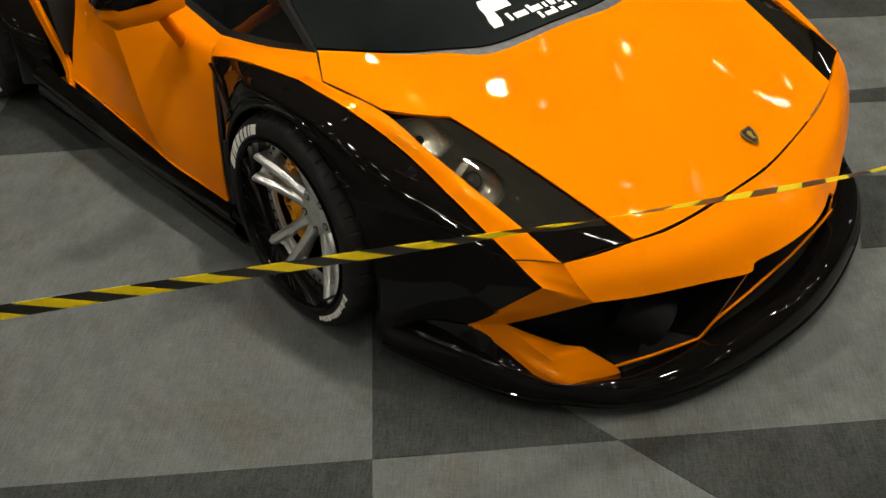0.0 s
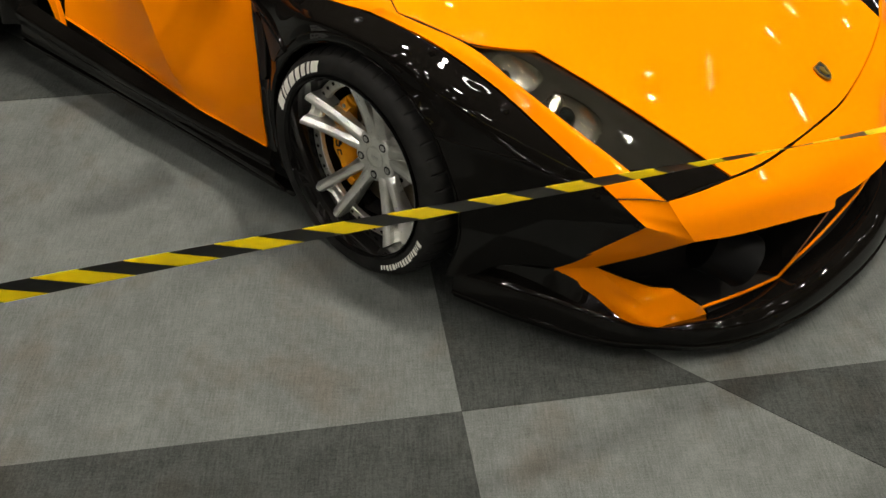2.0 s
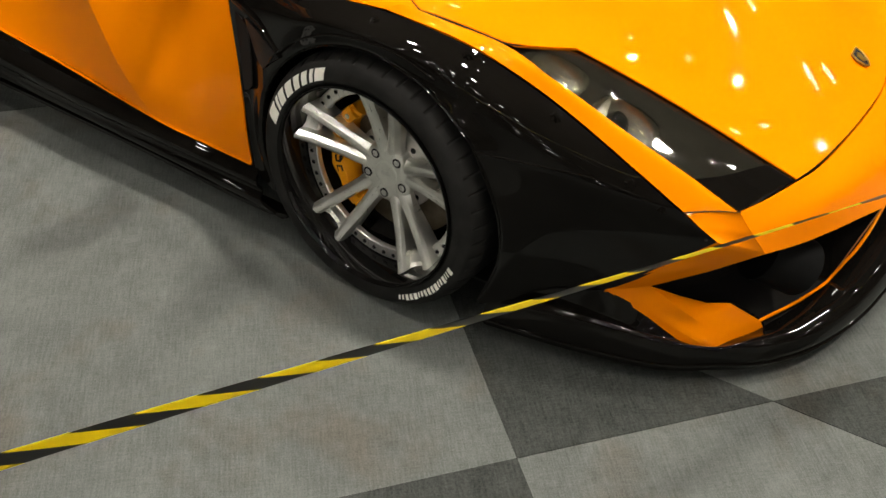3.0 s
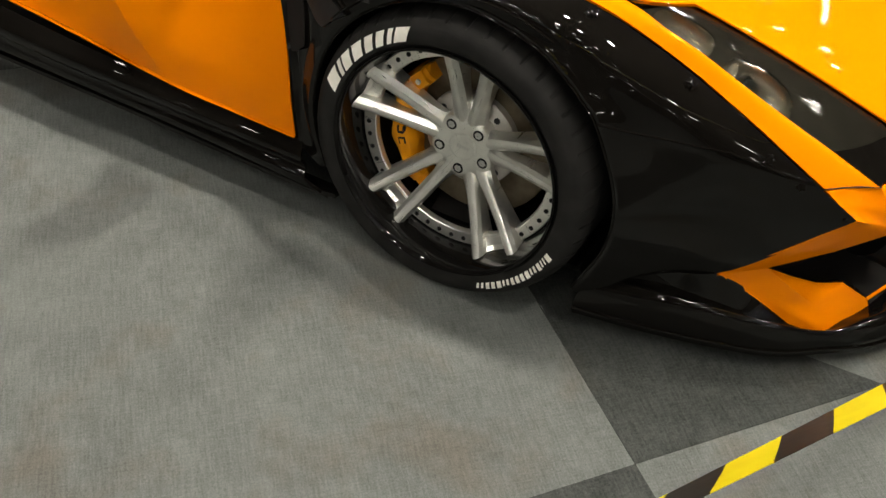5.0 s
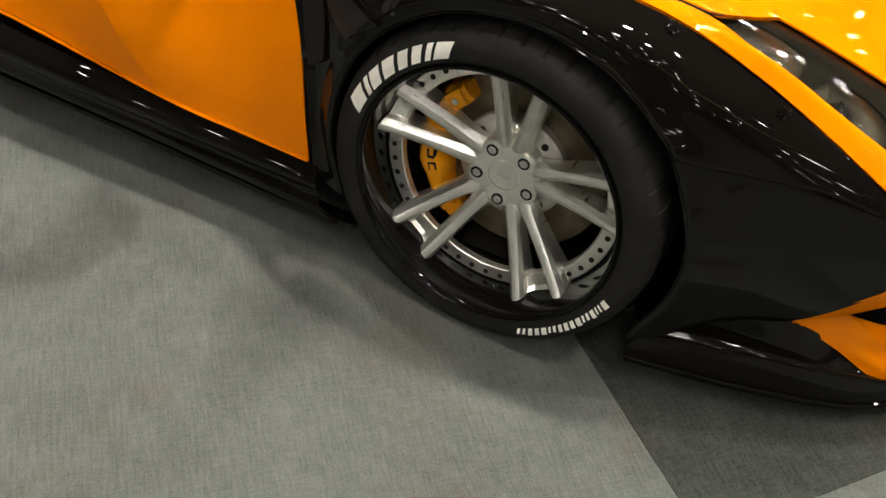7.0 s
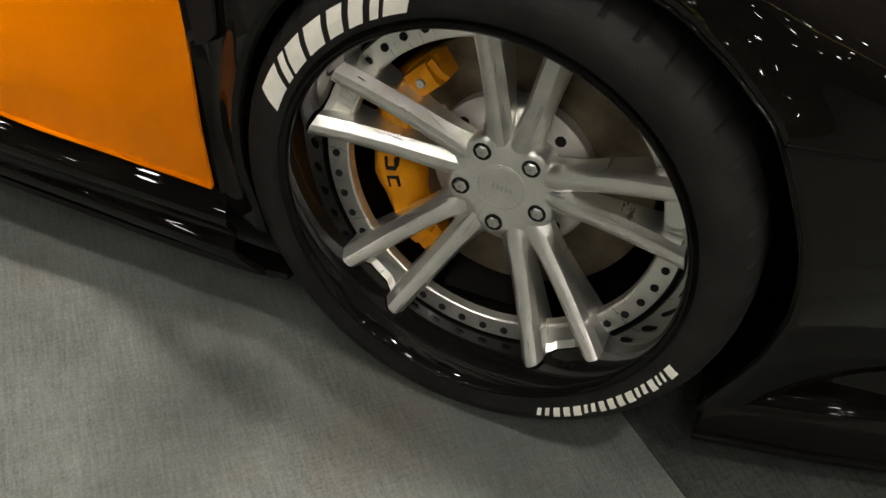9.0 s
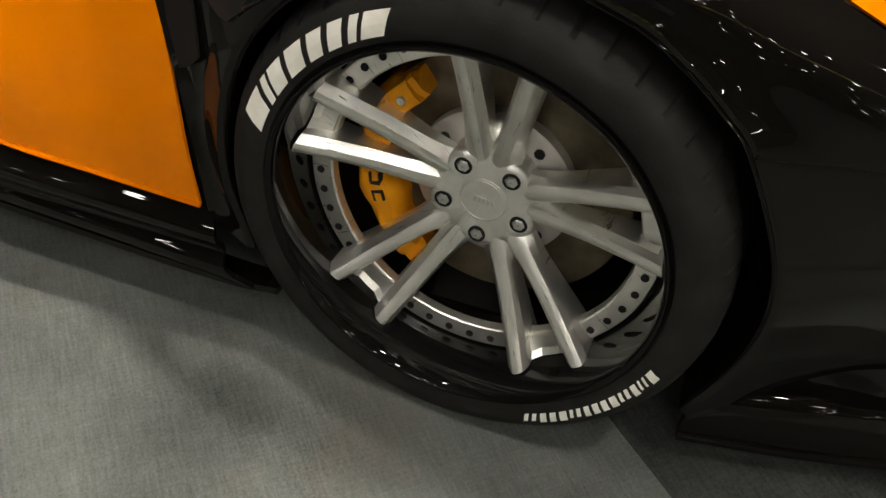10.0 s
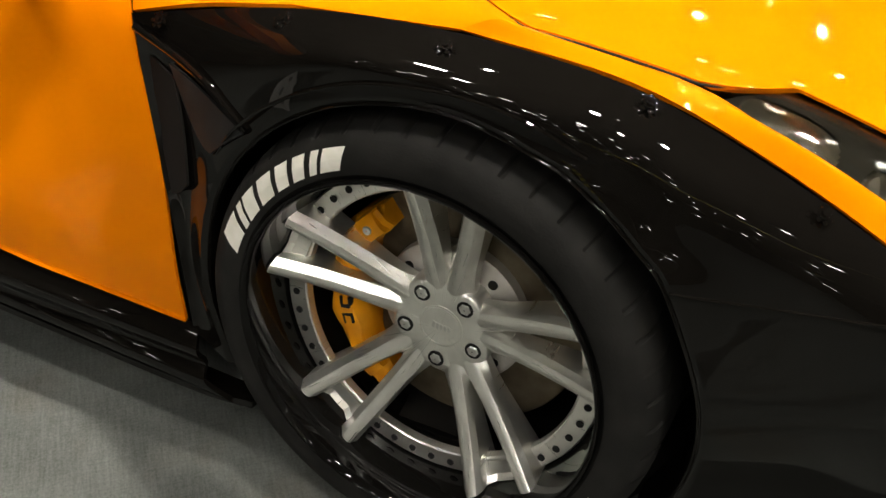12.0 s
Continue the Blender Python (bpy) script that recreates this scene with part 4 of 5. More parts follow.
panel("rear_wing", [
    [(-1.44, 0.060, 0.225), (-1.605, 0.150, 0.262), (-1.66, 0.150, 0.36), (-1.75, 0.155, 0.50), (-1.90, 0.17, 0.70)],
    [(-1.46, 0.064, 0.205), (-1.63, 0.140, 0.240), (-1.69, 0.140, 0.35), (-1.78, 0.145, 0.49), (-1.93, 0.16, 0.69)],
], ORANGE, car, "orange edge of the rear wing", thick=0.02, nu=20, nv=3, both=True, side=(-1.8, YC, 0.4))
REAR = Vector((-2.14, 0.0, 0.3275))
rear_rim = [(REAR.x + 0.37 * math.cos(radians(a)), 0.03, REAR.z + 0.37 * math.sin(radians(a))) for a in (-28, 5, 35, 60, 90, 120, 150)]
rear_out = [(-1.66, 0.10, 0.17), (-1.69, 0.13, 0.34), (-1.78, 0.14, 0.50), (-1.92, 0.155, 0.68), (-2.14, 0.17, 0.80), (-2.40, 0.17, 0.78), (-2.62, 0.17, 0.62)]
panel("rear_overfender", [rear_out, [(0.5 * (a[0] + b[0]), 0.055, 0.5 * (a[2] + b[2])) for a, b in zip(rear_out, rear_rim)], rear_rim, [(p[0], 0.14, p[2]) for p in rear_rim]], BLACK, car, "gloss black rear overfender", nu=30, nv=16, both=True, side=(-2.1, YC, 0.4))

# side skirt with its two ledges
panel("side_skirt", [
    [(-0.365, 0.044, 0.214), (-0.70, 0.042, 0.228), (-1.10, 0.046, 0.246), (-1.70, 0.085, 0.270)],
    [(-0.355, 0.018, 0.180), (-0.70, 0.014, 0.192), (-1.10, 0.014, 0.205), (-1.70, 0.040, 0.225)],
    [(-0.350, 0.030, 0.150), (-0.70, 0.026, 0.158), (-1.10, 0.026, 0.165), (-1.70, 0.045, 0.180)],
    [(-0.340, 0.012, 0.128), (-0.70, 0.018, 0.132), (-1.10, 0.024, 0.138), (-1.70, 0.040, 0.150)],
    [(-0.300, 0.022, 0.095), (-0.70, 0.040, 0.098), (-1.10, 0.048, 0.102), (-1.75, 0.058, 0.105)],
    [(-0.300, 0.050, 0.060), (-0.70, 0.085, 0.062), (-1.10, 0.095, 0.064), (-1.75, 0.100, 0.066)],
], BLACK, car, "gloss black stepped side skirt", nu=30, nv=30, thick=0.008, both=True, side=(-0.9, YC, 0.1))
panel("skirt_blade", [
    [(-0.265, 0.024, 0.110), (-0.40, 0.028, 0.094), (-0.90, 0.044, 0.094), (-1.75, 0.056, 0.094)],
    [(-0.265, 0.070, 0.095), (-0.40, 0.085, 0.080), (-0.90, 0.105, 0.080), (-1.75, 0.115, 0.080)],
], BLACK, car, "black skirt blade", nu=24, nv=2, thick=0.01, both=True, side=(-0.9, 0.05, -1))

# mirror
mirror_line = cr([(-0.695, 0.182, 0.622), (-0.668, 0.128, 0.722), (-0.634, 0.082, 0.806)], 8)
v, f = sweep(mirror_line, 0.020, 12)
mirror = mesh_object("mirror", v, f, ORANGE, car, "orange door mirror with a black cap")
shape = [(-0.115, 0.0), (-0.10, 0.045), (-0.02, 0.062), (0.08, 0.058), (0.115, 0.02), (0.105, -0.03), (0.03, -0.046), (-0.08, -0.04)]
v, f = [], []
for y, sc in ((-0.05, 0.35), (-0.042, 0.75), (-0.02, 1.0), (0.03, 1.0), (0.045, 0.92)):
    v += [Vector((x * sc, y, z * sc)) for x, z in shape]
n = len(shape)
for j in range(4):
    f += [(j * n + k, j * n + (k + 1) % n, (j + 1) * n + (k + 1) % n, (j + 1) * n + k) for k in range(n)]
f += [tuple(range(n)), tuple(range(4 * n, 5 * n))]
mt = Matrix.Translation((-0.592, 0.022, 0.838)) @ pose(0, 0, 0, 0, 0, 78) @ Matrix.Scale(1.14, 4)
mesh_object("mirror_shell", [mt @ p for p in v], f, ORANGE, mirror)
mesh_object("mirror_cap", [mt @ (Vector((p.x * 1.03, p.y * 1.05, p.z * 0.62 + 0.031))) for p in v], f, BLACK, mirror)

# under-body, dark core
slab("underbody", -2.5, 0.62, 0.28, 2 * YC - 0.28, 0.09, 0.30, DARK, car, "dark underside")
slab("cabin_core", -2.3, -0.42, 0.34, 2 * YC - 0.34, 0.30, 0.70, CABIN, car, "dark cabin trim")
slab("nose_core", -0.42, 0.60, 0.42, 2 * YC - 0.42, 0.30, 0.50, DARK, car)
panel("seat", [[(-0.75, 0.55, 0.70), (-0.80, 0.70, 0.72), (-0.75, 0.85, 0.70)], [(-0.95, 0.52, 0.95), (-0.98, 0.70, 0.98), (-0.95, 0.88, 0.95)]], TAN, car, "tan leather seat back", thick=0.08, nu=10, nv=8, both=True, side=(-1.4, 0.7, 0.8))
for cx in (0.0, REAR.x):
    for s in (0, 1):
        v, f = revolve([(0.385, 0.11), (0.385, 0.36), (0.001, 0.36)], 40)
        v = [(p[0] + cx, 2 * YC - p[1] if s else p[1], p[2] + 0.3275) for p in v]
        v = [(x, y, max(z, 0.10)) for x, y, z in v]
        mesh_object("wheel_liner", v, f, DARK, car)

# ---- front wheel ----
def build_wheel():
    """A dished five-twin-spoke wheel; x forward, y inward, z up, centre at the origin."""
    prof = [(0.262, 0.004), (0.2665, -0.004), (0.2645, -0.010), (0.2600, -0.008), (0.2565, 0.004), (0.2520, 0.030), (0.2485, 0.062), (0.2470, 0.088), (0.232, 0.092), (0.226, 0.105), (0.222, 0.235), (0.262, 0.245), (0.268, 0.20)]
    v, f = revolve(prof, 144)
    wheel = mesh_object("wheel", v, f, LIP, car, "dished wheel with brushed twin spokes and gloss black lip", sharp=50)
    # tyre, with cuts at the shoulder
    tp = [(0.258, 0.010), (0.2665, 0.004), (0.2705, -0.003), (0.280, -0.0055), (0.296, -0.006), (0.310, -0.002), (0.3195, 0.007), (0.3265, 0.019), (0.3315, 0.035), (0.3340, 0.055), (0.3345, 0.085), (0.3345, 0.115), (0.3345, 0.175), (0.3325, 0.205), (0.319, 0.232), (0.29, 0.244), (0.262, 0.240)]
    n = 480
    v, f = revolve(tp, n)
    m = len(tp)
    v = [Vector(p) for p in v]
    for i in range(n):
        for k in range(m):
            p = v[i * m + k]
            r = math.hypot(p.x, p.z)
            cut = 0.0
            if k in (7, 8, 9) and i % 10 == 0:
                cut = 0.0045
            if k in (10,):
                cut = 0.006
            if cut:
                v[i * m + k] = Vector((p.x * (r - cut) / r, p.y, p.z * (r - cut) / r))
    mesh_object("tyre", v, f, RUBBER, wheel, "black low-profile tyre with white sidewall marking", sharp=28)
    # raised marking: eight heavy slanted blocks above, a row of small ones below
    def on_wall(r):
        for (r0, d0), (r1, d1) in zip(tp, tp[1:]):
            if r0 <= r <= r1:
                return d0 + (d1 - d0) * (r - r0) / (r1 - r0)
        return 0.0

    def block(a0, a1, r0, r1, slant, name="sidewall_marking"):
        vv, ff = [], []
        k, steps = 5, 5
        for i in range(k):
            ring = [(r0 + (r1 - r0) * q / (steps - 1), -0.0009) for q in range(steps)]
            ring += [(r, 0.002) for r, _ in reversed(ring)]
            for r, lift in ring:
                a = radians(a0 + (a1 - a0) * i / (k - 1) + slant * (r - r0) / (r1 - r0))
                vv.append((r * math.cos(a), on_wall(r) + lift, r * math.sin(a)))
        m = 2 * steps
        for i in range(k - 1):
            ff += [(i * m + q, i * m + (q + 1) % m, i * m + m + (q + 1) % m, i * m + m + q) for q in range(m)]
        ff += [tuple(range(m)), tuple(range(m * (k - 1), m * k))]
        mesh_object(name, vv, ff, WHITE, wheel, smooth=False)

    a = 165.5
    for w in (9.9, 3.6, 7.4, 7.8, 6.4, 6.0, 3.6, 8.2):
        block(a, a - w + (2.0 if w > 4 else 1.3), 0.2790, 0.3080, -3.2)
        a -= w
    a = -17.0
    for w in (3.0, 1.3, 1.3, 2.4, 1.8, 1.6, 2.8, 2.4, 2.4, 2.2, 1.8, 1.6, 2.8, 2.4, 2.4, 1.8, 1.8):
        block(a, a - w + 0.6, 0.2860, 0.3030 if w > 2 else 0.3000, -1.2)
        a -= w + 0.55
    # bolted ring behind the spokes
    v, f = revolve([(0.2465, 0.092), (0.2440, 0.0815), (0.2425, 0.080), (0.2150, 0.080), (0.2125, 0.082), (0.211, 0.094)], 144)
    ring = mesh_object("bolt_ring", v, f, BRUSHED, wheel, "brushed ring with small bolts", sharp=18)
    for k in range(45):
        a = radians(8 * k + 3)
        n = 8
        c = Vector((0.2305 * math.cos(a), 0.0, 0.2305 * math.sin(a)))
        vv = [c + Vector((0.0056 * math.cos(2 * math.pi * j / n), d, 0.0056 * math.sin(2 * math.pi * j / n))) for d in (0.0782, 0.082) for j in range(n)]
        ff = [tuple(range(n)), tuple(range(n, 2 * n))] + [(j, (j + 1) % n, n + (j + 1) % n, n + j) for j in range(n)]
        mesh_object("ring_bolt", vv, ff, MATT_BLACK_SHADE, wheel, smooth=False)
    # spokes
    for k in range(5):
        centre = 162.2 + 72 * k
        for s in (-1, 1):
            stations = []
            for t in [j / 12 for j in range(13)]:
                r = 0.034 + (0.2495 - 0.034) * t
                off = s * (0.0115 + max(0.0, r - 0.045) * 0.172)
                top = 0.0955 + 0.006 * max(0.0, 1 - t / 0.26) - 0.014 * t - 0.0475 * t ** 1.6
                wide_top = 0.0102 + 0.0030 * (1 - t) + 0.0030 * max(0.0, 1 - t / 0.45) ** 2
                wide_low = wide_top + 0.0040 + 0.002 * t + 0.012 * max(0.0, 1 - t / 0.38) ** 1.5
                low = 0.121 - 0.016 * t
                stations.append((r, off, top, wide_top, wide_low, low))
            vv, ff = [], []
            for r, a, top, wt, wl, low in stations:
                ca = radians(centre)
                er, et = Vector((math.cos(ca), 0, math.sin(ca))), Vector((-math.sin(ca), 0, math.cos(ca)))
                for off, d in ((-wl, low), (-wl, top + 0.013), (-wt, top + 0.0060), (-0.60 * wt, top + 0.0010), (-0.1 * wt, top - 0.0006), (0.50 * wt, top), (wt, top + 0.0026), (wl, top + 0.013), (wl, low)):
                    vv.append(er * (math.sqrt(max(r * r - a * a, 0.0)) if r > 0.06 else r) + et * (a + off) + Vector((0, d, 0)))
            m = 9
            for j in range(12):
                for q in range(m):
                    e = (q + 1) % m
                    ff.append((j * m + q, j * m + e, (j + 1) * m + e, (j + 1) * m + q))
            ff += [tuple(range(m)), tuple(range(12 * m, 13 * m))]
            mesh_object("spoke", vv, ff, BRUSHED, wheel, sharp=27)
        # stepped foot between the twin tips
        vv, ff = [], []
        for j in range(7):
            a = radians(centre + (j - 3) * 3.9)
            for r, d in ((0.2468, 0.090), (0.2468, 0.058 if j in (0, 1, 5, 6) else 0.070), (0.238, 0.066 if j in (0, 1, 5, 6) else 0.0765), (0.216, 0.076), (0.213, 0.094)):
                vv.append((r * math.cos(a), d, r * math.sin(a)))
        for j in range(6):
            for q in range(4):
                ff.append((j * 5 + q, j * 5 + q + 1, j * 5 + q + 6, j * 5 + q + 5))
        mesh_object("spoke_foot", vv, ff, BRUSHED, wheel, sharp=25)
    # hub pad with rounded webs between the twins and pads round the nuts, cap, nuts
    v, f = [], []
    n = 120
    for k in range(n):
        a = 2 * math.pi * k / n
        twin = max(0.0, math.cos(5 * (a - radians(162.2)))) ** 0.8
        pad = max(0.0, -math.cos(5 * (a - radians(162.2)))) ** 1.5
        web = twin ** 2
        edge = 0.073 + 0.043 * twin + 0.006 * pad
        for share, d in ((0.0, 0.0960), (0.34, 0.0942), (0.50, 0.0935 + 0.006 * web), (0.72, 0.0932 + 0.014 * web), (0.90, 0.0945 + 0.019 * web), (0.97, 0.0975 + 0.021 * web), (1.0, 0.1030 + 0.022 * web), (1.0, 0.135)):
            r = 0.033 + (edge - 0.033) * share
            v.append((r * math.cos(a), d, r * math.sin(a)))
    for k in range(n):
        e = (k + 1) % n
        f += [(k * 8 + q, k * 8 + q + 1, e * 8 + q + 1, e * 8 + q) for q in range(7)]
    mesh_object("hub", v, f, BRUSHED, wheel, sharp=60)
    v, f = revolve([(0.001, 0.0945), (0.0295, 0.0948), (0.0305, 0.0960), (0.0312, 0.0960), (0.0322, 0.0944), (0.0340, 0.0946), (0.0345, 0.099)], 48)
    cap = mesh_object("centre_cap", v, f, BRUSHED, wheel, "engraved centre cap", sharp=40)
    for q in range(5):
        vv, ff = prism([(-0.013 + 0.006 * q, -0.004 + 0.001 * q), (-0.009 + 0.006 * q, -0.005), (-0.008 + 0.006 * q, 0.005 - 0.001 * q), (-0.012 + 0.006 * q, 0.006)], 0.002, pose(0, 0.0938, 0))
        mesh_object("cap_mark", vv, ff, NUT, wheel, smooth=False)
    for k in range(5):
        a = radians(198.2 + 72 * k)
        c = Vector((0.0564 * math.cos(a), 0, 0.0564 * math.sin(a)))
        # flat black collar under each nut: the socket's shade as colour, no recess
        v, f = revolve([(0.0124, 0.109), (0.0124, 0.0926), (0.0120, 0.0922), (0.001, 0.0924)], 24)
        mesh_object("nut_seat_shade", [Vector(p) + c for p in v], f, MATT_BLACK_SHADE, wheel, sharp=40)
        v, f = revolve([(0.001, 0.0902), (0.0070, 0.0905), (0.0090, 0.0920), (0.0098, 0.0935), (0.0098, 0.12)], 6)
        mesh_object("wheel_nut", [Vector(p) + c for p in v], f, NUT, wheel, smooth=False)
    # brake disc and caliper
    v, f = revolve([(0.085, 0.158), (0.088, 0.150), (0.188, 0.150), (0.190, 0.152), (0.190, 0.178), (0.188, 0.180), (0.085, 0.180)], 96)
    mesh_object("brake_disc", v, f, IRON, wheel, "worn iron brake disc", sharp=40)
    v, f = revolve([(0.030, 0.128), (0.106, 0.130), (0.112, 0.134), (0.114, 0.158)], 60)
    mesh_object("disc_hat", v, f, STEEL, wheel, sharp=40)
    # no bores: flat black discs on the bell carry the holes' shade as colour
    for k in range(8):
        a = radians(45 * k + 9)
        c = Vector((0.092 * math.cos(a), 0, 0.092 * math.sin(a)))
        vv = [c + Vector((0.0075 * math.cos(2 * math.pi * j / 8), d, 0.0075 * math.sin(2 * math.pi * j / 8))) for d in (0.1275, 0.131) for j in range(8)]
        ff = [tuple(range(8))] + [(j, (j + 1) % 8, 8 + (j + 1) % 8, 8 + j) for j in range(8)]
        mesh_object("disc_hole_shade", vv, ff, MATT_BLACK_SHADE, wheel, smooth=False)
    v, f = [], []
    steps = 20
    for j in range(steps + 1):
        t = j / steps
        a = radians(131 + 109 * t)
        swell = 0.010 * math.sin(math.pi * t) + 0.003 * math.sin(4 * math.pi * t) ** 2
        end = 0.016 * (abs(t - 0.5) * 2) ** 4
        ri, ro = 0.142 + end - 0.4 * swell - 0.006 * math.cos(6 * math.pi * t), 0.198 - end + 0.003 * math.cos(10 * math.pi * t)
        for r, d in ((ri, 0.150), (ri, 0.122 - swell * 0.3), (ri + 0.012, 0.112 - swell), (ri + 0.034, 0.108 - swell), (ro - 0.014, 0.114 - swell), (ro, 0.128), (ro, 0.19)):
            v.append((r * math.cos(a), d, r * math.sin(a)))
    for j in range(steps):
        f += [(j * 7 + q, j * 7 + q + 1, j * 7 + q + 8, j * 7 + q + 7) for q in range(6)]
    f += [tuple(range(7)), tuple(range(steps * 7, steps * 7 + 7))]
    mesh_object("caliper", v, f, CALIPER, wheel, "orange brake caliper with dark marking", sharp=40)
    for a0, a1, r0, r1 in ((187, 192, 0.150, 0.153), (187, 192, 0.164, 0.167), (192, 193.5, 0.152, 0.166), (197, 203, 0.150, 0.153), (197, 198.5, 0.150, 0.167), (197, 203, 0.164, 0.167), (183, 184, 0.148, 0.164)):
        vv = [(r * math.cos(radians(a)), d, r * math.sin(radians(a))) for d in (0.0960, 0.112) for a, r in ((a0, r0), (a1, r0), (a1, r1), (a0, r1))]
        mesh_object("caliper_mark", vv, [(0, 1, 2, 3), (0, 1, 5, 4), (1, 2, 6, 5), (2, 3, 7, 6), (3, 0, 4, 7)], MATT_BLACK_SHADE, wheel, smooth=False)
    for a0, a1 in ((134, 147), (219, 235)):
        vv, ff = [], []
        for j in range(7):
            a = radians(a0 + (a1 - a0) * j / 6)
            lift = 0.004 * math.sin(math.pi * j / 6)
            for r, d in ((0.150, 0.118), (0.152, 0.105 - lift), (0.160, 0.101 - lift), (0.178, 0.101 - lift), (0.186, 0.105 - lift), (0.188, 0.122)):
                vv.append((r * math.cos(a), d, r * math.sin(a)))
        for j in range(6):
            ff += [(j * 6 + q, j * 6 + q + 1, j * 6 + q + 7, j * 6 + q + 6) for q in range(5)]
        ff += [tuple(range(6)), tuple(range(36, 42))]
        mesh_object("caliper_boss", vv, ff, CALIPER, wheel, sharp=40)
    for a in (140, 227):
        c = Vector((0.168 * math.cos(radians(a)), 0, 0.168 * math.sin(radians(a))))
        v, f = revolve([(0.001, 0.0945), (0.0055, 0.0945), (0.0068, 0.096), (0.0068, 0.115)], 12)
        mesh_object("caliper_bolt", [Vector(p) + c for p in v], f, NUT, wheel, sharp=40)
    return wheel


front_wheel = build_wheel()
front_wheel.matrix_basis = pose(-0.006, 0.005, 0.326, -4.25, 0, -4.97)
copy_thing(front_wheel, pose(REAR.x, -0.01, 0.3275, -1.5, 35, 0))
copy_thing(front_wheel, pose(0, 2 * YC, 0.3275, 0, 0, 180))
copy_thing(front_wheel, pose(REAR.x, 2 * YC, 0.3275, 0, 0, 180))

# ---- barrier tape in front of the car ----
tape = tagged(new("barrier_tape"), "yellow and black striped barrier tape stretched before the car", "barrier tape")
tape_line = []
for k in range(401):
    y = -1.95 + 4.45 * k / 400
    near = min(y, 0.45)
    tape_line.append(Vector((1.235 + 0.492 * near - 0.177 * near ** 2 - 0.034 * near ** 3 + 0.312 * (y - near), y, 0.988 - 0.128 * near - 0.077 * near ** 2 + 0.008 * near ** 3 - 0.12 * (y - near))))
TW = 0.063
lengths = [0.0]
for a, b in zip(tape_line, tape_line[1:]):
    lengths.append(lengths[-1] + (b - a).length)


def on_tape(s, h):
    s = min(max(s, 0.0), lengths[-1])
    k = next((i for i in range(len(lengths) - 1) if lengths[i + 1] >= s), len(lengths) - 2)
    q = (s - lengths[k]) / max(lengths[k + 1] - lengths[k], 1e-9)
    p = tape_line[k].lerp(tape_line[k + 1], q)
    along = (tape_line[k + 1] - tape_line[k]).normalized()
    out = along.cross(Vector((0, 0, 1))).normalized()
    up = out.cross(along).normalized()
    lean = 0.43 + 0.24 * min(max(p.y + 1.4, 0.0), 0.95) + 0.75 * min(max(p.y + 0.45, 0.0), 0.6) - 0.45 * min(max(p.y - 0.05, 0.0), 0.5) + 0.02 * math.sin(5.0 * s)
    return p + (up * math.cos(lean) + out * math.sin(lean)) * h, (out * math.cos(lean) - up * math.sin(lean))


stripe, k = 0.0575, 0
s0 = 0.0
while s0 < lengths[-1] - 0.2:
    vv, ff = [], []
    for j in range(4):
        for i in range(5):
            s = s0 + stripe * i / 4 + 0.062 * (1 - j / 3)
            p, o = on_tape(s, TW * (j / 3 - 0.5))
            vv += [p + o * 0.0004, p - o * 0.0004]
    idx = lambda j, i, q: (j * 5 + i) * 2 + q
    for j in range(3):
        for i in range(4):
            for q in (0, 1):
                ff.append((idx(j, i, q), idx(j, i + 1, q), idx(j + 1, i + 1, q), idx(j + 1, i, q)))
    mesh_object("tape_stripe", vv, ff, YELLOW if k % 2 else TAPE_BLACK, tape, sharp=60)
    s0 += stripe
    k += 1

# ---- sign lying on its stand beside the car ----
sign = tagged(new("sign_stand"), "white printed show board leaning on a silver base on the carpet", "sign")
sign.matrix_basis = pose(-1.150, -0.723, 0, 0, 0, 54.6)
prof = [(-0.045, 0.0), (-0.050, 0.012), (-0.045, 0.045), (-0.036, 0.047), (0.030, 0.090), (0.038, 0.088), (0.045, 0.0)]
np_ = len(prof)
v = [Vector((x, y, z)) for x in (-0.50, 0.17) for y, z in prof]
mesh_object("base", v, [tuple(range(np_)), tuple(range(2 * np_ - 1, np_ - 1, -1))] + [(k, (k + 1) % np_, np_ + (k + 1) % np_, np_ + k) for k in range(np_)], STAND, sign, smooth=False)
lean = pose(0, -0.036, 0.052, -22, 0, 0)
v, f = prism([(-0.49, 0.0), (0.135, 0.0), (0.03, 0.26), (-0.49, 0.30)], 0.006, lean)
mesh_object("board", v, f, CARD, sign, smooth=False)
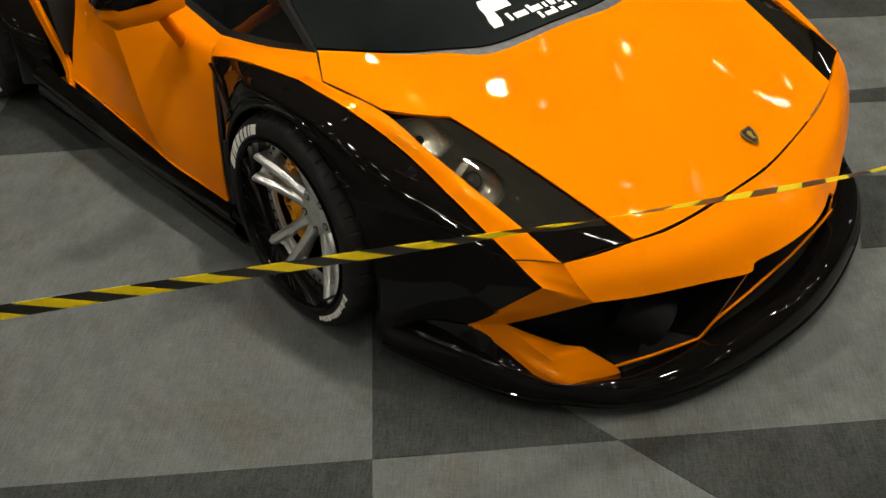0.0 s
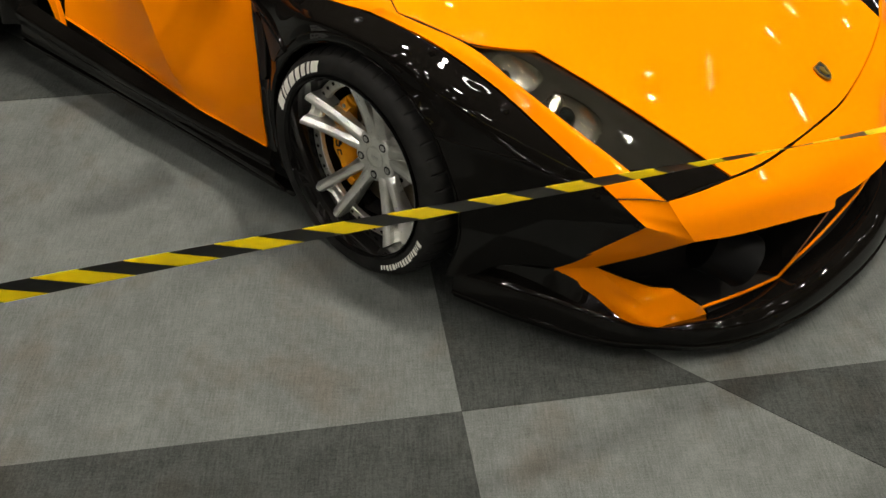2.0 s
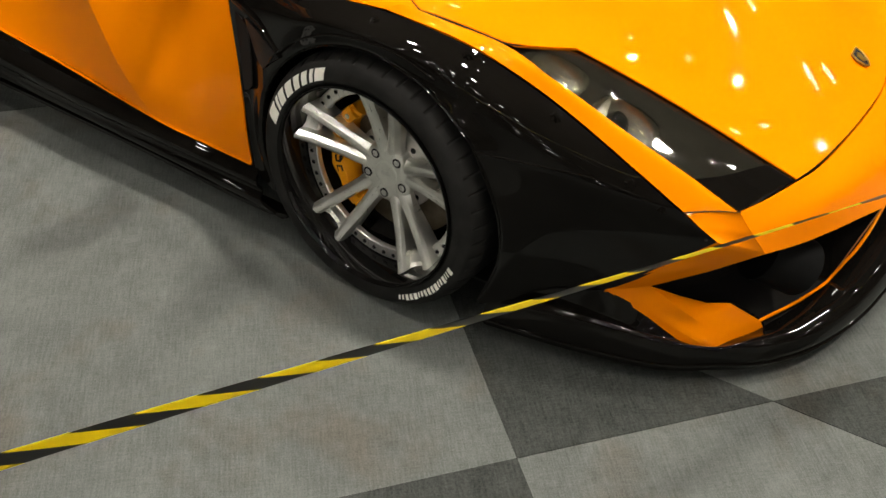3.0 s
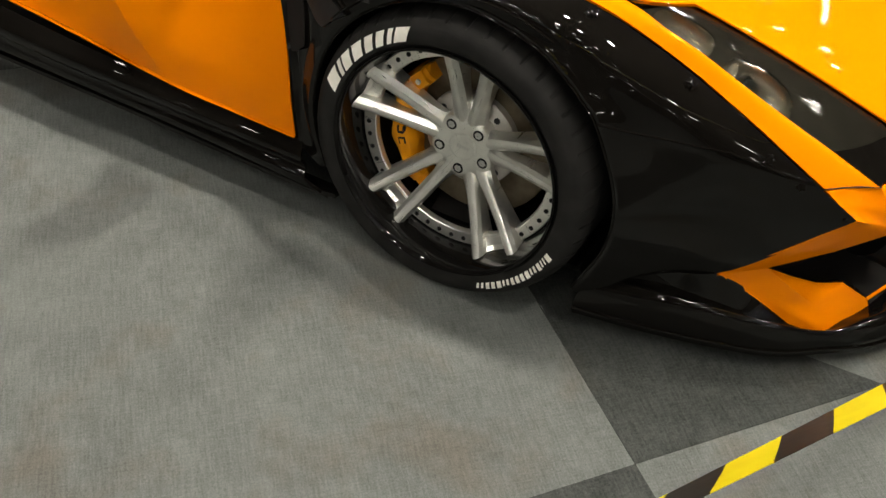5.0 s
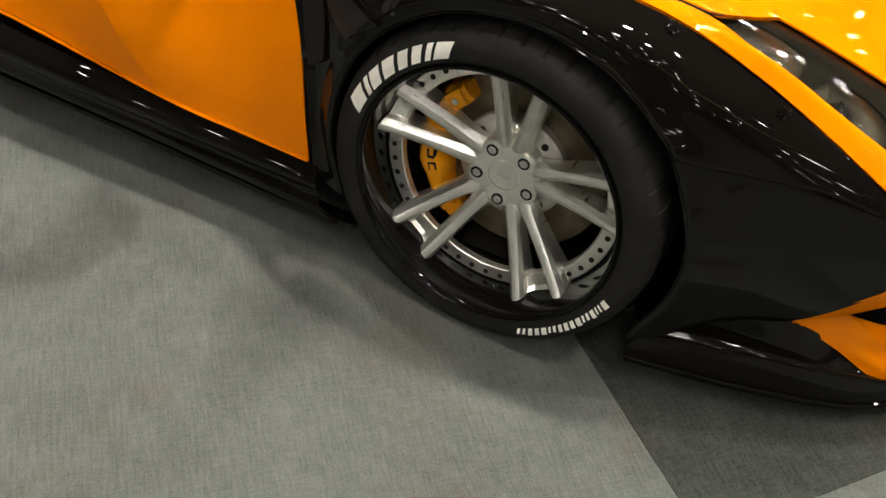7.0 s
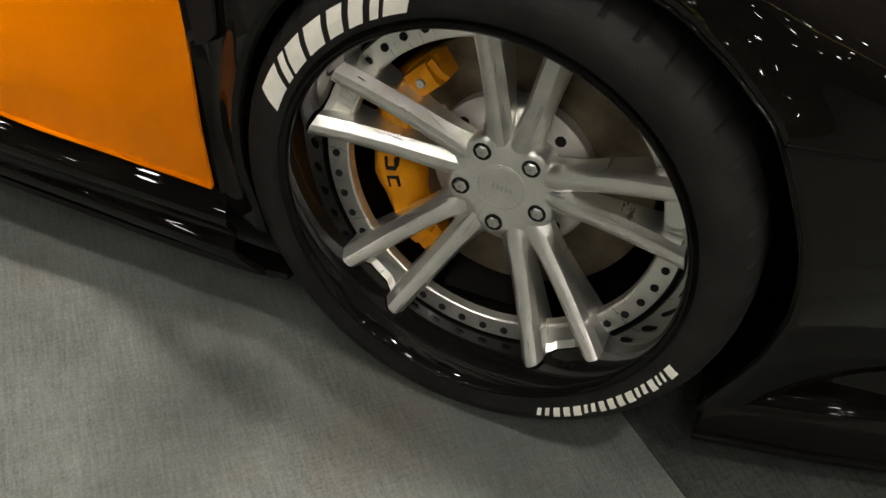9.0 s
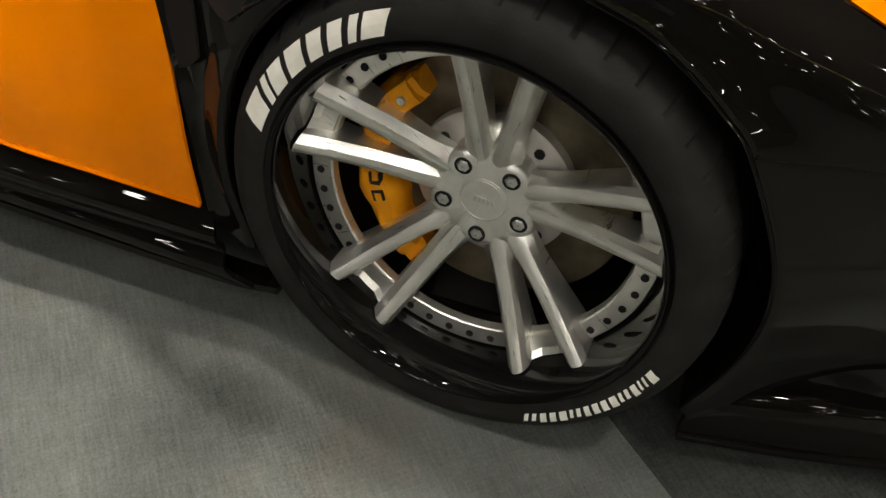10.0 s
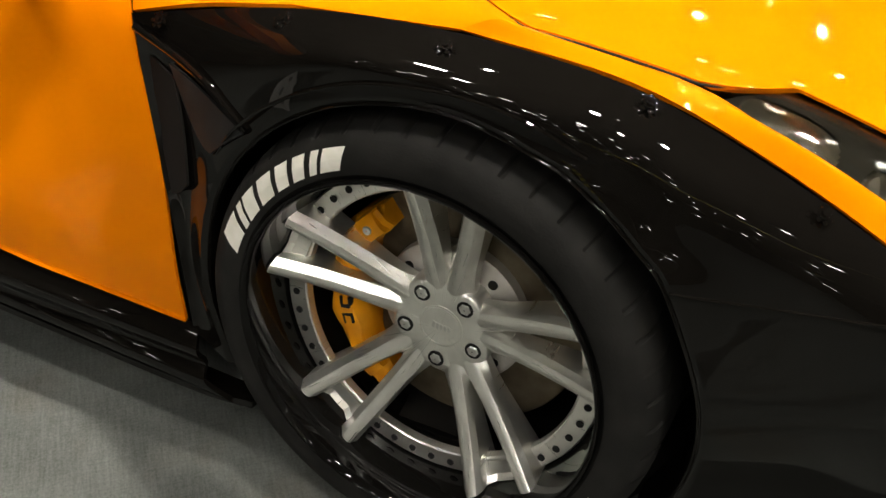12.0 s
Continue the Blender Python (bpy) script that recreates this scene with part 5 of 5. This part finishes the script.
for cx, cz, r in ((0.0, 0.15, 0.045), (-0.12, 0.10, 0.05), (-0.28, 0.16, 0.05)):
    v, f = prism([(cx + r * math.cos(2 * math.pi * k / 18), cz + 0.8 * r * math.sin(2 * math.pi * k / 18)) for k in range(18)], 0.002, lean @ pose(0, -0.0022, 0))
    mesh_object("printed_shape", v, f, INK, sign, smooth=False)
for k in range(5):
    v, f = prism([(-0.02 + 0.026 * k, 0.02 + 0.012 * (k % 2)), (-0.016 + 0.026 * k, 0.02), (0.01 + 0.03 * k, 0.095), (0.006 + 0.03 * k, 0.096)], 0.002, lean @ pose(0, -0.0024, 0))
    mesh_object("printed_line", v, f, INK, sign, smooth=False)

# ---- decal on the windscreen ----
screen = loft([
    whole([(-0.100, 0.266, 0.760), (0.086, 0.386, 0.761), (0.188, 0.482, 0.764), (0.282, 0.586, 0.768), (0.342, 0.773, 0.784), (0.382, YC, 0.794)]),
    whole([(-0.40, 0.35, 0.93), (-0.31, 0.45, 0.945), (-0.25, 0.54, 0.95), (-0.20, 0.65, 0.955), (-0.15, 0.80, 0.96), (-0.13, YC, 0.965)]),
], 200, 100)


def decal(u0, u1, v0, v1, slant=0.0):
    """A flat white shape on the glass between two shares of its width and height."""
    grid = [[screen[int(100 * b)][int(200 * (u0 + (u1 - u0) * k / 6 + slant * (b - v0) / max(v1 - v0, 1e-6)))] + Vector((0.0025, -0.0005, 0.004)) for k in range(7)] for b in (v0, 0.5 * (v0 + v1), v1)]
    v, f = shell(grid, 0.001, (-0.5, YC, 0.2))
    mesh_object("windscreen_decal", v, f, WHITE, car, "white decal on the glass", smooth=False)


decal(0.322, 0.338, 0.09, 0.20, 0.004)
decal(0.326, 0.372, 0.20, 0.30, 0.004)
for k in range(13):
    decal(0.352 + 0.0085 * k, 0.358 + 0.0085 * k, 0.10, 0.14 if k % 4 else 0.16)
for k in range(8):
    decal(0.392 + 0.0085 * k, 0.398 + 0.0085 * k, 0.04, 0.075 if k % 3 else 0.09)
